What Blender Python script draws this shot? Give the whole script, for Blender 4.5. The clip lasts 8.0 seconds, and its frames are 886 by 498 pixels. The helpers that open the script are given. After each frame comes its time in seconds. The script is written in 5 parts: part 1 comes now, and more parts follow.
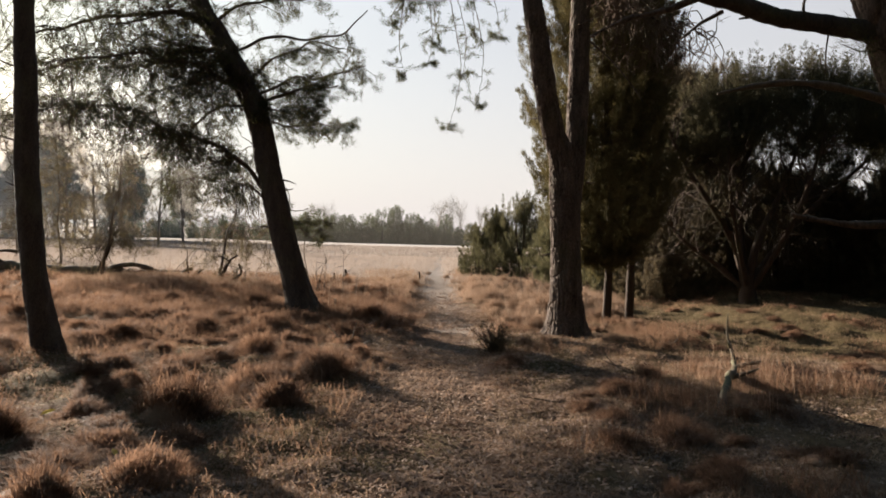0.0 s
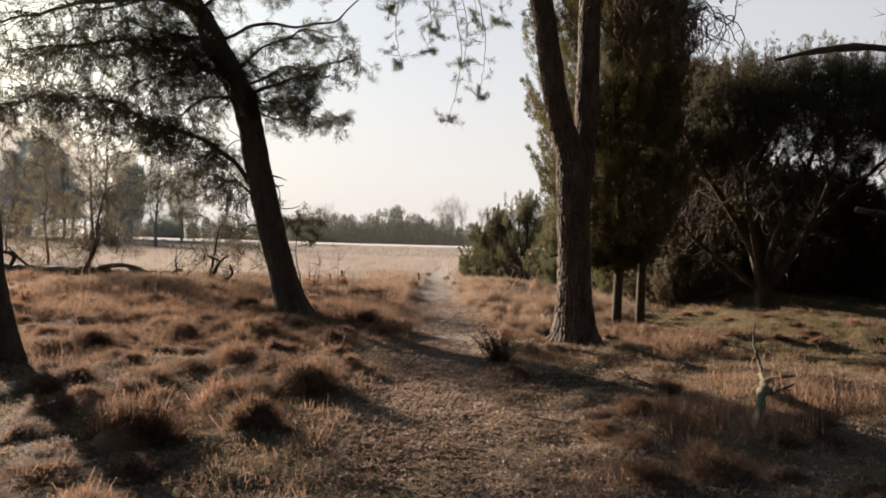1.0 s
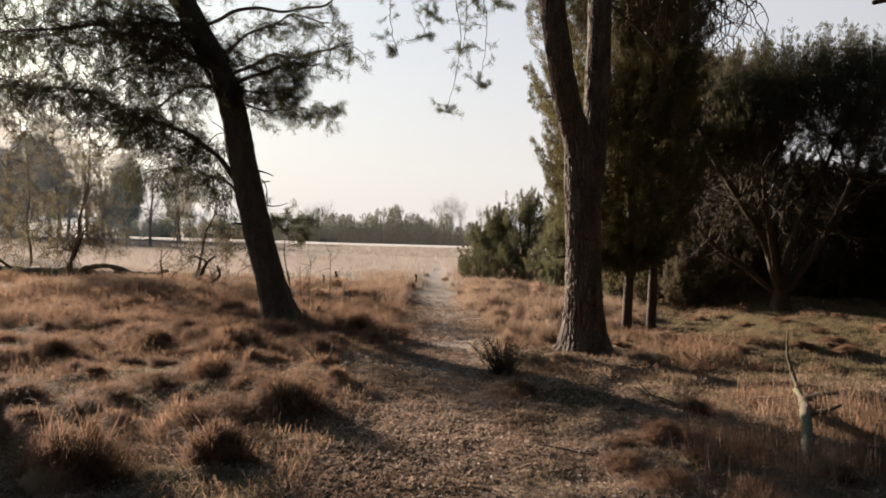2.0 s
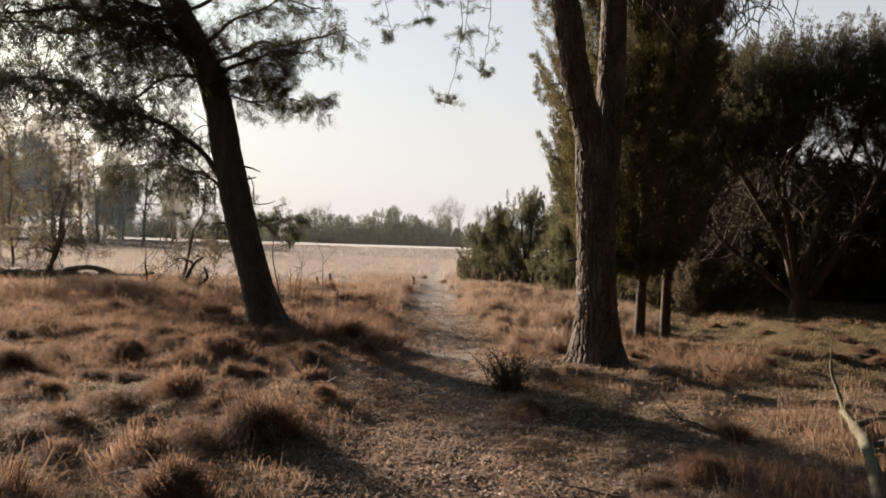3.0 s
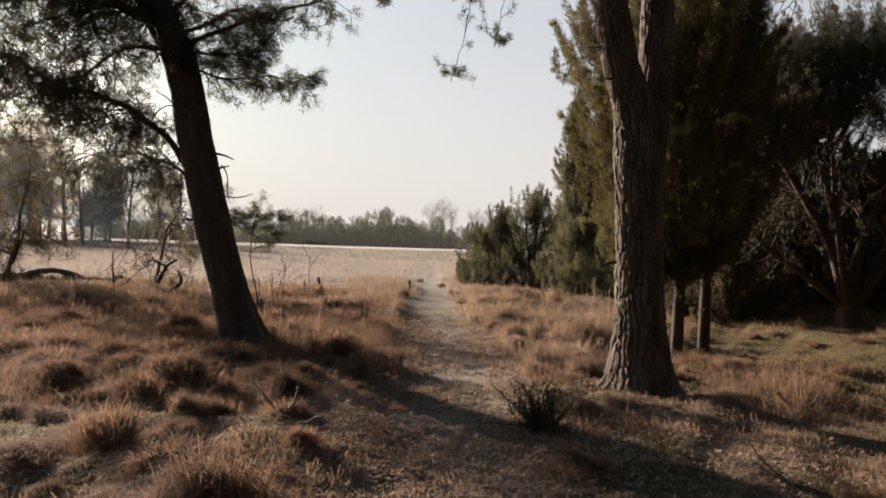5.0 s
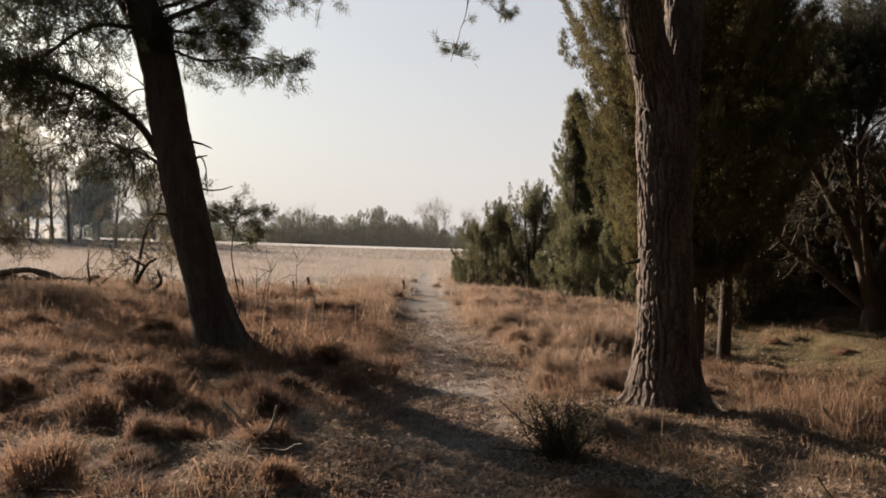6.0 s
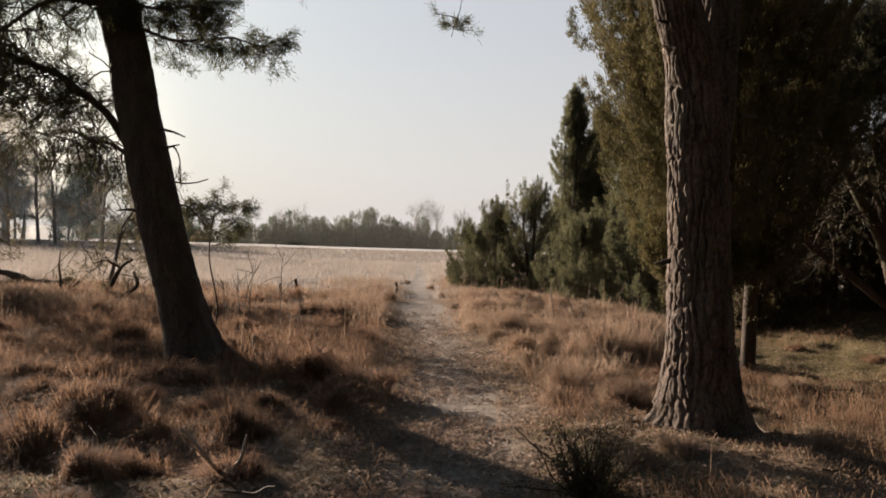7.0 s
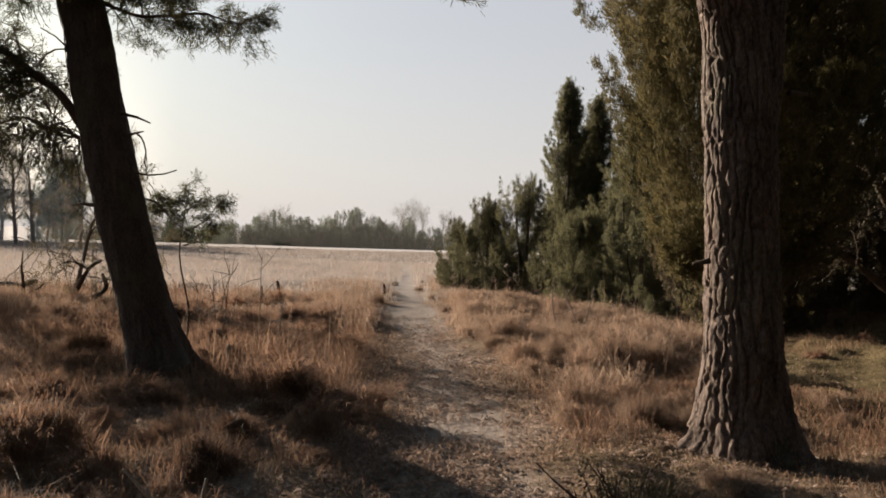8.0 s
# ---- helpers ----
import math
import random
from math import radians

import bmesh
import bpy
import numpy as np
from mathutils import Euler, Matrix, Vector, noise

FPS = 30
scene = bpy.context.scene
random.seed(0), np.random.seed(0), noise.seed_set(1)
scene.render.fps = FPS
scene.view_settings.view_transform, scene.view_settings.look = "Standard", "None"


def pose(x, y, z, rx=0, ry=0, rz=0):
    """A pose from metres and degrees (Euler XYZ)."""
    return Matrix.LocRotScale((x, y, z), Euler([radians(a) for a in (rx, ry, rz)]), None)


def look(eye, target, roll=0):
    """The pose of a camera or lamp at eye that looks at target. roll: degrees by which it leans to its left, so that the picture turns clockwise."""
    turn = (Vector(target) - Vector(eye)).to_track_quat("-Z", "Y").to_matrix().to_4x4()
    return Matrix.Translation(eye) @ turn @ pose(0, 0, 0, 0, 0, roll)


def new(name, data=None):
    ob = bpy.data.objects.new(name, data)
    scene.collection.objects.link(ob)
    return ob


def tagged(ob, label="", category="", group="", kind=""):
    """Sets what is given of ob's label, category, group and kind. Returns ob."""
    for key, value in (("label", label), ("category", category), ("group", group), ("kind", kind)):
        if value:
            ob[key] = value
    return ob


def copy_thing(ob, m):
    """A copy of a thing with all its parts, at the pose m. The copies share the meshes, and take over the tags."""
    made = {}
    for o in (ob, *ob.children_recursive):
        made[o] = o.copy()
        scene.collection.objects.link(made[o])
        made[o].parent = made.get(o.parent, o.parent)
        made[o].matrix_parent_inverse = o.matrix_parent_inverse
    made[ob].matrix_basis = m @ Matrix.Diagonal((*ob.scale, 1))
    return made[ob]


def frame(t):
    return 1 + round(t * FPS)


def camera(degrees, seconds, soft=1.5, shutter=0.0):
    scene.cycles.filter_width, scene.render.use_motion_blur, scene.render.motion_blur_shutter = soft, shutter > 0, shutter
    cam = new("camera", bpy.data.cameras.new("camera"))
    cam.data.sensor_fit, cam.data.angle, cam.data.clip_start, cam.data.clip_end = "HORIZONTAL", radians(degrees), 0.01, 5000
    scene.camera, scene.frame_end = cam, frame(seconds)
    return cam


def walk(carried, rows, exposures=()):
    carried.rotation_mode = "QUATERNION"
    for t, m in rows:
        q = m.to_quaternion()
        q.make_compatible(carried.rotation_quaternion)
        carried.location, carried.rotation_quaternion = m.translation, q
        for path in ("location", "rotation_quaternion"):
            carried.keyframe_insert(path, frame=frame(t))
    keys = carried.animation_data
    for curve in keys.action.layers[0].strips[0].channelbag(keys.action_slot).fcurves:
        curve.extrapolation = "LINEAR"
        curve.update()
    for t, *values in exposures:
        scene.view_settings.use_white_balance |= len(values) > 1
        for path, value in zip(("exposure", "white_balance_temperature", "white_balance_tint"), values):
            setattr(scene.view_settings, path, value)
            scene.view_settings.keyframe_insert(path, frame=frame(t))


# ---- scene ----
cam = camera(61.0, 8.0, soft=1.75)
METRES, EYE, TILT, LEAN, TURN = 6.757, 1.5, 0.0, 0.0, 0.0
ROWS = [
    (0.0, 0.0, 0.0, 0.0, 0.03, -1.33, -1.49),
    (0.5, 0.0037, 0.0602, 0.0006, 0.14, -1.36, -1.51),
    (1.0, 0.0048, 0.1225, -0.0022, 0.12, -1.32, -1.55),
    (1.5, 0.0077, 0.1884, -0.0037, 0.1, -1.35, -1.53),
    (3.0, 0.0046, 0.3787, -0.0058, -0.1, -1.23, -1.71),
    (3.5, 0.0009, 0.4438, -0.0096, -0.12, -1.19, -1.71),
    (4.0, -0.0062, 0.5047, -0.0116, -0.24, -1.14, -1.77),
    (4.5, -0.0132, 0.5625, -0.0123, -0.45, -1.05, -1.74),
    (6.0, -0.0275, 0.7483, -0.0193, -1.24, -1.09, -1.77),
    (6.5, -0.0311, 0.8124, -0.0224, -1.56, -1.02, -1.75),
    (7.0, -0.0346, 0.875, -0.0252, -1.85, -0.97, -1.75),
    (7.5, -0.0419, 0.9367, -0.0277, -2.25, -0.87, -1.78),
    (8.0, -0.0461, 0.9969, -0.0298, -2.97, -0.89, -1.71),
]
walk(cam, [(t, pose(0, 0, EYE, TILT, LEAN, TURN) @ pose(METRES * x, METRES * y, METRES * z, 90 + pitch, roll, yaw)) for t, x, y, z, yaw, pitch, roll in ROWS],
     exposures=[(0.0, 1.96, 6500, 10), (3.5, 1.9, 6500, 10), (8.0, 1.68, 6500, 10)])

# ---------------------------------------------------------------- light
SUN_EL, SUN_AZ = radians(13.5), radians(41.0)      # low winter sun, ahead and to the left
TO_SUN = Vector((-math.sin(SUN_AZ) * math.cos(SUN_EL), math.cos(SUN_AZ) * math.cos(SUN_EL), math.sin(SUN_EL)))
world = bpy.data.worlds.new("winter_sky")
scene.world = world
world.use_nodes = True
wn, wl = world.node_tree.nodes, world.node_tree.links
wn.clear()
w_out, w_bg, w_sky = wn.new("ShaderNodeOutputWorld"), wn.new("ShaderNodeBackground"), wn.new("ShaderNodeTexSky")
w_sky.sky_type, w_sky.sun_disc = "NISHITA", False
w_sky.sun_elevation, w_sky.sun_rotation = SUN_EL, -SUN_AZ
w_sky.air_density, w_sky.dust_density, w_sky.ozone_density = 1.0, 1.5, 1.0
w_bg.inputs["Strength"].default_value = 0.1
# a veil of winter haze that thickens towards the horizon
w_veil = wn.new("ShaderNodeMix")
w_veil.data_type = "RGBA"
w_veil.inputs[7].default_value = (2.52, 2.36, 2.34, 1)
w_co, w_sep, w_fade = wn.new("ShaderNodeTexCoord"), wn.new("ShaderNodeSeparateXYZ"), wn.new("ShaderNodeValToRGB")
w_fade.color_ramp.elements.new(0.3)
for e, (p, v) in zip(w_fade.color_ramp.elements, ((0.0, 0.98), (0.3, 0.77), (0.7, 0.0))):
    e.position, e.color = p, (v, v, v, 1)
wl.new(w_co.outputs["Generated"], w_sep.inputs[0])
wl.new(w_sep.outputs["Z"], w_fade.inputs[0])
wl.new(w_fade.outputs[0], w_veil.inputs[0])
w_dim = wn.new("ShaderNodeMix")
w_dim.data_type, w_dim.blend_type = "RGBA", "MULTIPLY"
w_dim.inputs[0].default_value = 1.0
w_dim.inputs[7].default_value = (0.53, 0.69, 0.735, 1)
wl.new(w_sky.outputs[0], w_dim.inputs[6])
wl.new(w_dim.outputs[2], w_veil.inputs[6])
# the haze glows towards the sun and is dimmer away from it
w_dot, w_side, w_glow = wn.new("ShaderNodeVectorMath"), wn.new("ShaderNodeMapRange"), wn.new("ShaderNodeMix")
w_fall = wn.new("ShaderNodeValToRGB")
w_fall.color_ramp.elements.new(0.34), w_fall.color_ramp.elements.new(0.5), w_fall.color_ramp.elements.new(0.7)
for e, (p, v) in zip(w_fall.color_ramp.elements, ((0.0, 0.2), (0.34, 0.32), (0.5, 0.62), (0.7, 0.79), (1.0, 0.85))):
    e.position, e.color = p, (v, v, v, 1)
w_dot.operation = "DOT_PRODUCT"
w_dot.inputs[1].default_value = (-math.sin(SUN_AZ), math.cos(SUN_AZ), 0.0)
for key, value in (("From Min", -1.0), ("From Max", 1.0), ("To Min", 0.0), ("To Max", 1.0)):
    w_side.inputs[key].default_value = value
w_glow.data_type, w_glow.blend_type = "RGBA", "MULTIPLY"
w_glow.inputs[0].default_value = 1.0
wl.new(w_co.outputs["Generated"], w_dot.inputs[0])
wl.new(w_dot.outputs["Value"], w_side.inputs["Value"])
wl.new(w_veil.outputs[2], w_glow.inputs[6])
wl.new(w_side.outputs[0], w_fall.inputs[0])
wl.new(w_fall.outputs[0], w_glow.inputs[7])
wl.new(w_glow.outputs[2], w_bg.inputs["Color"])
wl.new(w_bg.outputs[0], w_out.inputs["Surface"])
sun = new("sun", bpy.data.lights.new("sun", "SUN"))
sun.data.energy, sun.data.angle, sun.data.color = 5.0, radians(0.6), (1.0, 0.88, 0.75)
sun.matrix_world = look(TO_SUN * 200, (0, 0, 0))


# ---------------------------------------------------------------- node helpers
def node(nt, kind, **kw):
    n = nt.nodes.new(kind)
    for key, value in kw.items():
        n.inputs[key.replace("_", " ")].default_value = value
    return n


def ramp(nt, fac, stops):
    r = nt.nodes.new("ShaderNodeValToRGB")
    while len(r.color_ramp.elements) < len(stops):
        r.color_ramp.elements.new(0.5)
    for e, (p, c) in zip(r.color_ramp.elements, stops):
        e.position, e.color = p, (*c, 1)
    nt.links.new(fac, r.inputs[0])
    return r.outputs[0]


def blend(nt, fac, a, b, mode="MIX"):
    m = nt.nodes.new("ShaderNodeMix")
    m.data_type, m.blend_type = "RGBA", mode
    for sock, value in ((0, fac), (6, a), (7, b)):
        if isinstance(value, bpy.types.NodeSocket):
            nt.links.new(value, m.inputs[sock])
        else:
            m.inputs[sock].default_value = value if sock == 0 else (*value, 1)
    return m.outputs[2]


def new_mat(name):
    m = bpy.data.materials.new(name)
    m.use_nodes = True
    m.node_tree.nodes.clear()
    return m, m.node_tree


def tex_noise(nt, scale, detail=4, stretch=(1, 1, 1), rough=0.6):
    co = nt.nodes.new("ShaderNodeTexCoord")
    mp = nt.nodes.new("ShaderNodeMapping")
    mp.inputs["Scale"].default_value = stretch
    nt.links.new(co.outputs["Object"], mp.inputs[0])
    n = node(nt, "ShaderNodeTexNoise", Scale=scale, Detail=detail, Roughness=rough)
    nt.links.new(mp.outputs[0], n.inputs["Vector"])
    return n.outputs["Fac"]


def bump(nt, height, strength, dist):
    b = node(nt, "ShaderNodeBump", Strength=strength, Distance=dist)
    nt.links.new(height, b.inputs["Height"])
    return b.outputs[0]


def leafy(name, stops, translucent=0.4, rough=0.75, gloss=0.12):
    """Thin leaves, blades and needles: each blade takes its own shade, and lets light through."""
    m, nt = new_mat(name)
    geo, info = nt.nodes.new("ShaderNodeNewGeometry"), nt.nodes.new("ShaderNodeObjectInfo")
    col = ramp(nt, geo.outputs["Random Per Island"], stops)
    hsv = nt.nodes.new("ShaderNodeHueSaturation")
    mr = node(nt, "ShaderNodeMapRange")
    mr.inputs["To Min"].default_value, mr.inputs["To Max"].default_value = 0.75, 1.2
    nt.links.new(info.outputs["Random"], mr.inputs["Value"])
    nt.links.new(mr.outputs[0], hsv.inputs["Value"])
    patch = tex_noise(nt, 0.9, 3)
    col = blend(nt, 0.5, col, ramp(nt, patch, [(0.3, stops[0][1]), (0.7, stops[-1][1])]))
    clump = tex_noise(nt, 5.5, 2)
    col = blend(nt, 0.3, col, ramp(nt, clump, [(0.38, stops[0][1]), (0.66, stops[-1][1])]))
    nt.links.new(col, hsv.inputs["Color"])
    p = node(nt, "ShaderNodeBsdfPrincipled", Roughness=rough)
    p.inputs["Specular IOR Level"].default_value = gloss
    tr, mix, out = nt.nodes.new("ShaderNodeBsdfTranslucent"), nt.nodes.new("ShaderNodeMixShader"), nt.nodes.new("ShaderNodeOutputMaterial")
    nt.links.new(hsv.outputs[0], p.inputs["Base Color"])
    nt.links.new(hsv.outputs[0], tr.inputs["Color"])
    mix.inputs[0].default_value = translucent
    nt.links.new(p.outputs[0], mix.inputs[1])
    nt.links.new(tr.outputs[0], mix.inputs[2])
    nt.links.new(mix.outputs[0], out.inputs[0])
    return m


def woody(name, dark, light, moss=(0.10, 0.11, 0.05), moss_amount=0.3, scale=9.0, relief=0.02):
    """Furrowed bark: dark furrows, lighter plates, a little algae."""
    m, nt = new_mat(name)
    plates = tex_noise(nt, scale, 6, (1, 1, 0.3), 0.65)
    fine = tex_noise(nt, scale * 7, 4, (1, 1, 0.45))
    col = ramp(nt, plates, [(0.34, dark), (0.53, tuple(0.6 * a + 0.4 * b for a, b in zip(dark, light))), (0.72, light)])
    col = blend(nt, 0.5, col, ramp(nt, fine, [(0.3, dark), (0.7, light)]))
    algae = ramp(nt, tex_noise(nt, 1.6, 3), [(0.5, (0, 0, 0)), (0.72, (moss_amount,) * 3)])
    col = blend(nt, algae, col, moss)
    p = node(nt, "ShaderNodeBsdfPrincipled", Roughness=0.82)
    p.inputs["Specular IOR Level"].default_value = 0.12
    nt.links.new(col, p.inputs["Base Color"])
    nt.links.new(bump(nt, blend(nt, 0.35, plates, fine), 0.9, relief), p.inputs["Normal"])
    out = nt.nodes.new("ShaderNodeOutputMaterial")
    nt.links.new(p.outputs[0], out.inputs[0])
    return m


# ---------------------------------------------------------------- materials
BARK = woody("pine_bark", (0.007, 0.005, 0.004), (0.21, 0.145, 0.107))
BARK_DARK = woody("dark_pine_bark", (0.028, 0.022, 0.018), (0.105, 0.08, 0.063))
JUNIPER_BARK = woody("juniper_bark", (0.024, 0.017, 0.013), (0.09, 0.058, 0.04), scale=14)
TWIG = woody("twig_bark", (0.035, 0.025, 0.02), (0.12, 0.085, 0.06), scale=20, relief=0.006)
DEADWOOD = woody("bleached_deadwood", (0.04, 0.031, 0.023), (0.19, 0.145, 0.108), moss_amount=0.7, scale=16, relief=0.008)
PALE_WOOD = woody("pale_bleached_wood", (0.16, 0.125, 0.095), (0.44, 0.37, 0.29), moss_amount=0.2, scale=16, relief=0.006)
BIRCH_BARK = woody("grey_bare_bark", (0.10, 0.085, 0.075), (0.30, 0.27, 0.24), scale=6)
NEEDLE = leafy("pine_needles", [(0, (0.035, 0.045, 0.02)), (0.6, (0.07, 0.075, 0.032)), (1, (0.12, 0.10, 0.045))], 0.4)
JUNIPER = leafy("juniper_foliage", [(0, (0.048, 0.046, 0.02)), (0.5, (0.095, 0.084, 0.035)), (1, (0.21, 0.16, 0.068))], 0.38)
JUNIPER_GREEN = leafy("dark_green_juniper_foliage", [(0, (0.04, 0.041, 0.022)), (0.5, (0.084, 0.082, 0.042)), (1, (0.175, 0.153, 0.078))], 0.48)
# juniper foliage with shade put into the colour, for the dark canopy
JUNIPER_SHADE = leafy("shade_darkened_juniper_foliage", [(0, (0.03, 0.03, 0.017)), (0.6, (0.055, 0.052, 0.028)), (1, (0.105, 0.086, 0.046))], 0.35)
# brown juniper tone, raised to brighten foliage that stands in deep shade
JUNIPER_LIFTED = leafy("lifted_brown_juniper_foliage", [(0, (0.07, 0.06, 0.038)), (0.6, (0.13, 0.106, 0.062)), (1, (0.22, 0.16, 0.094))], 0.4)
GRASS = leafy("moor_grass", [(0, (0.068, 0.035, 0.021)), (0.5, (0.18, 0.097, 0.057)), (1, (0.36, 0.222, 0.145))], 0.55)
PEAT = woody("peaty_root_mat", (0.085, 0.047, 0.03), (0.22, 0.13, 0.078), scale=12)
STRAW = leafy("pale_straw", [(0, (0.165, 0.095, 0.06)), (0.5, (0.28, 0.175, 0.115)), (1, (0.45, 0.33, 0.235))], 0.4)
WITHERED = leafy("withered_leaves", [(0, (0.075, 0.058, 0.03)), (0.5, (0.14, 0.112, 0.056)), (1, (0.23, 0.18, 0.1))], 0.45)
DRY_TWIG = woody("dry_brown_twig", (0.07, 0.045, 0.03), (0.2, 0.14, 0.1), scale=20, relief=0.006)
GREY_TWIG = woody("grey_brown_twig", (0.08, 0.06, 0.048), (0.2, 0.155, 0.12), scale=20, relief=0.006)
# dry grass tones lightened to imitate mist lying over the field
FIELD = leafy("mist_lightened_field_grass", [(0, (0.24, 0.187, 0.155)), (0.5, (0.32, 0.26, 0.22)), (1, (0.41, 0.35, 0.3))], 0.35)
TURF = leafy("mossy_turf", [(0, (0.066, 0.05, 0.027)), (0.5, (0.145, 0.102, 0.058)), (1, (0.29, 0.205, 0.13))], 0.35)
LITTER = leafy("leaf_litter", [(0, (0.135, 0.085, 0.062)), (0.5, (0.3, 0.2, 0.147)), (0.85, (0.43, 0.31, 0.24)), (1, (0.56, 0.445, 0.36))], 0.25, 0.85, 0.08)
YELLOW_LEAF = leafy("yellow_leaf", [(0, (0.5, 0.36, 0.05)), (1, (0.62, 0.48, 0.09))], 0.4)
# far foliage, lightened in its base colour to imitate haze
FAR_LEAF = leafy("haze_lightened_evergreen", [(0, (0.05, 0.065, 0.04)), (0.5, (0.08, 0.095, 0.055)), (1, (0.12, 0.125, 0.07))], 0.35)


def ground_material():
    m, nt = new_mat("heath_ground")

    def attr(name):
        a = nt.nodes.new("ShaderNodeAttribute")
        a.attribute_name = name
        return a.outputs["Fac"]
    coarse, fine, grit = tex_noise(nt, 1.3, 5), tex_noise(nt, 14, 6), tex_noise(nt, 70, 4)
    soil = ramp(nt, fine, [(0.3, (0.085, 0.055, 0.039)), (0.55, (0.17, 0.116, 0.08)), (0.75, (0.27, 0.195, 0.14))])
    sand = ramp(nt, blend(nt, 0.5, fine, grit), [(0.3, (0.16, 0.126, 0.102)), (0.7, (0.33, 0.272, 0.225))])
    moss = ramp(nt, fine, [(0.3, (0.055, 0.043, 0.022)), (0.6, (0.12, 0.088, 0.045)), (0.8, (0.21, 0.15, 0.09))])
    # field ground, its colour lightened to imitate mist above it
    pale = ramp(nt, coarse, [(0.3, (0.29, 0.236, 0.198)), (0.7, (0.4, 0.342, 0.295))])
    far_pale_strip = ramp(nt, coarse, [(0.3, (0.58, 0.55, 0.52)), (0.7, (0.74, 0.71, 0.68))])
    col = blend(nt, attr("moss"), soil, moss)
    col = blend(nt, attr("sand"), col, sand)
    col = blend(nt, attr("field"), col, pale)
    col = blend(nt, attr("far_pale_strip"), col, far_pale_strip)
    p = node(nt, "ShaderNodeBsdfPrincipled", Roughness=0.95)
    p.inputs["Specular IOR Level"].default_value = 0.03
    nt.links.new(col, p.inputs["Base Color"])
    nt.links.new(bump(nt, blend(nt, 0.5, fine, grit), 0.8, 0.03), p.inputs["Normal"])
    out = nt.nodes.new("ShaderNodeOutputMaterial")
    nt.links.new(p.outputs[0], out.inputs[0])
    return m


# ---------------------------------------------------------------- mesh helpers
RNG = np.random.default_rng(7)


def reseed(k):
    """Start the random numbers afresh, so that each group of things stays as it is when another changes."""
    RNG.bit_generator.state = np.random.default_rng(k).bit_generator.state


def hash01(i, j, k):
    h = (i * 374761393 + j * 668265263 + k * 2147483647 + 1274126177) & 0xFFFFFFFF
    h = ((h ^ (h >> 13)) * 1274126177) & 0xFFFFFFFF
    return ((h ^ (h >> 16)) & 0xFFFF) / 65535.0


def vnoise(p):
    """Smooth value noise, -1 to 1, at the points p (n, 3)."""
    p = np.asarray(p, float)
    b = np.floor(p).astype(np.int64)
    f = p - b
    f = f * f * (3 - 2 * f)
    total = 0
    for dx in (0, 1):
        for dy in (0, 1):
            for dz in (0, 1):
                w = (f[:, 0] if dx else 1 - f[:, 0]) * (f[:, 1] if dy else 1 - f[:, 1]) * (f[:, 2] if dz else 1 - f[:, 2])
                total = total + w * hash01(b[:, 0] + dx, b[:, 1] + dy, b[:, 2] + dz)
    return total * 2 - 1


def fbm(p, octaves=4):
    p, total, amp = np.asarray(p, float), 0, 1.0
    for o in range(octaves):
        total = total + amp * vnoise(p * 2 ** o + 17.3 * o)
        amp *= 0.5
    return total


def smooth01(x, a, b):
    t = np.clip((np.asarray(x, float) - a) / (b - a), 0, 1)
    return t * t * (3 - 2 * t)


class Soup:
    """Gathers vertices and triangles or quads for one mesh."""

    def __init__(self):
        self.v, self.t, self.q, self.n = [], [], [], 0

    def add(self, verts, tris=None, quads=None):
        self.v.append(np.asarray(verts, float))
        if tris is not None and len(tris):
            self.t.append(np.asarray(tris) + self.n)
        if quads is not None and len(quads):
            self.q.append(np.asarray(quads) + self.n)
        self.n += len(verts)

    def mesh(self, name, mat, smooth=False):
        me = bpy.data.meshes.new(name)
        v = np.concatenate(self.v) if self.v else np.zeros((0, 3))
        t = np.concatenate(self.t) if self.t else np.zeros((0, 3), int)
        q = np.concatenate(self.q) if self.q else np.zeros((0, 4), int)
        me.vertices.add(len(v))
        me.vertices.foreach_set("co", v.ravel())
        me.loops.add(t.size + q.size)
        me.loops.foreach_set("vertex_index", np.concatenate([t.ravel(), q.ravel()]).astype(np.int32))
        me.polygons.add(len(t) + len(q))
        starts = np.concatenate([np.arange(len(t)) * 3, t.size + np.arange(len(q)) * 4]).astype(np.int32)
        me.polygons.foreach_set("loop_start", starts)
        me.polygons.foreach_set("use_smooth", np.full(len(t) + len(q), smooth))
        me.update(calc_edges=True)
        me.validate()
        me.materials.append(mat)
        return me


def part(name, me, parent, label="", kind=""):
    ob = new(name, me)
    ob.parent = parent
    if kind:
        tagged(ob, kind=kind)
    if label:
        tagged(ob, label)
    return ob


def thing(name, label, category, place=(0, 0, 0), group="", me=None, kind=""):
    ob = new(name, me)
    ob.location = place
    return tagged(ob, label, category, group, kind)


def unit(v):
    v = np.asarray(v, float)
    return v / np.maximum(np.linalg.norm(v, axis=-1, keepdims=True), 1e-9)


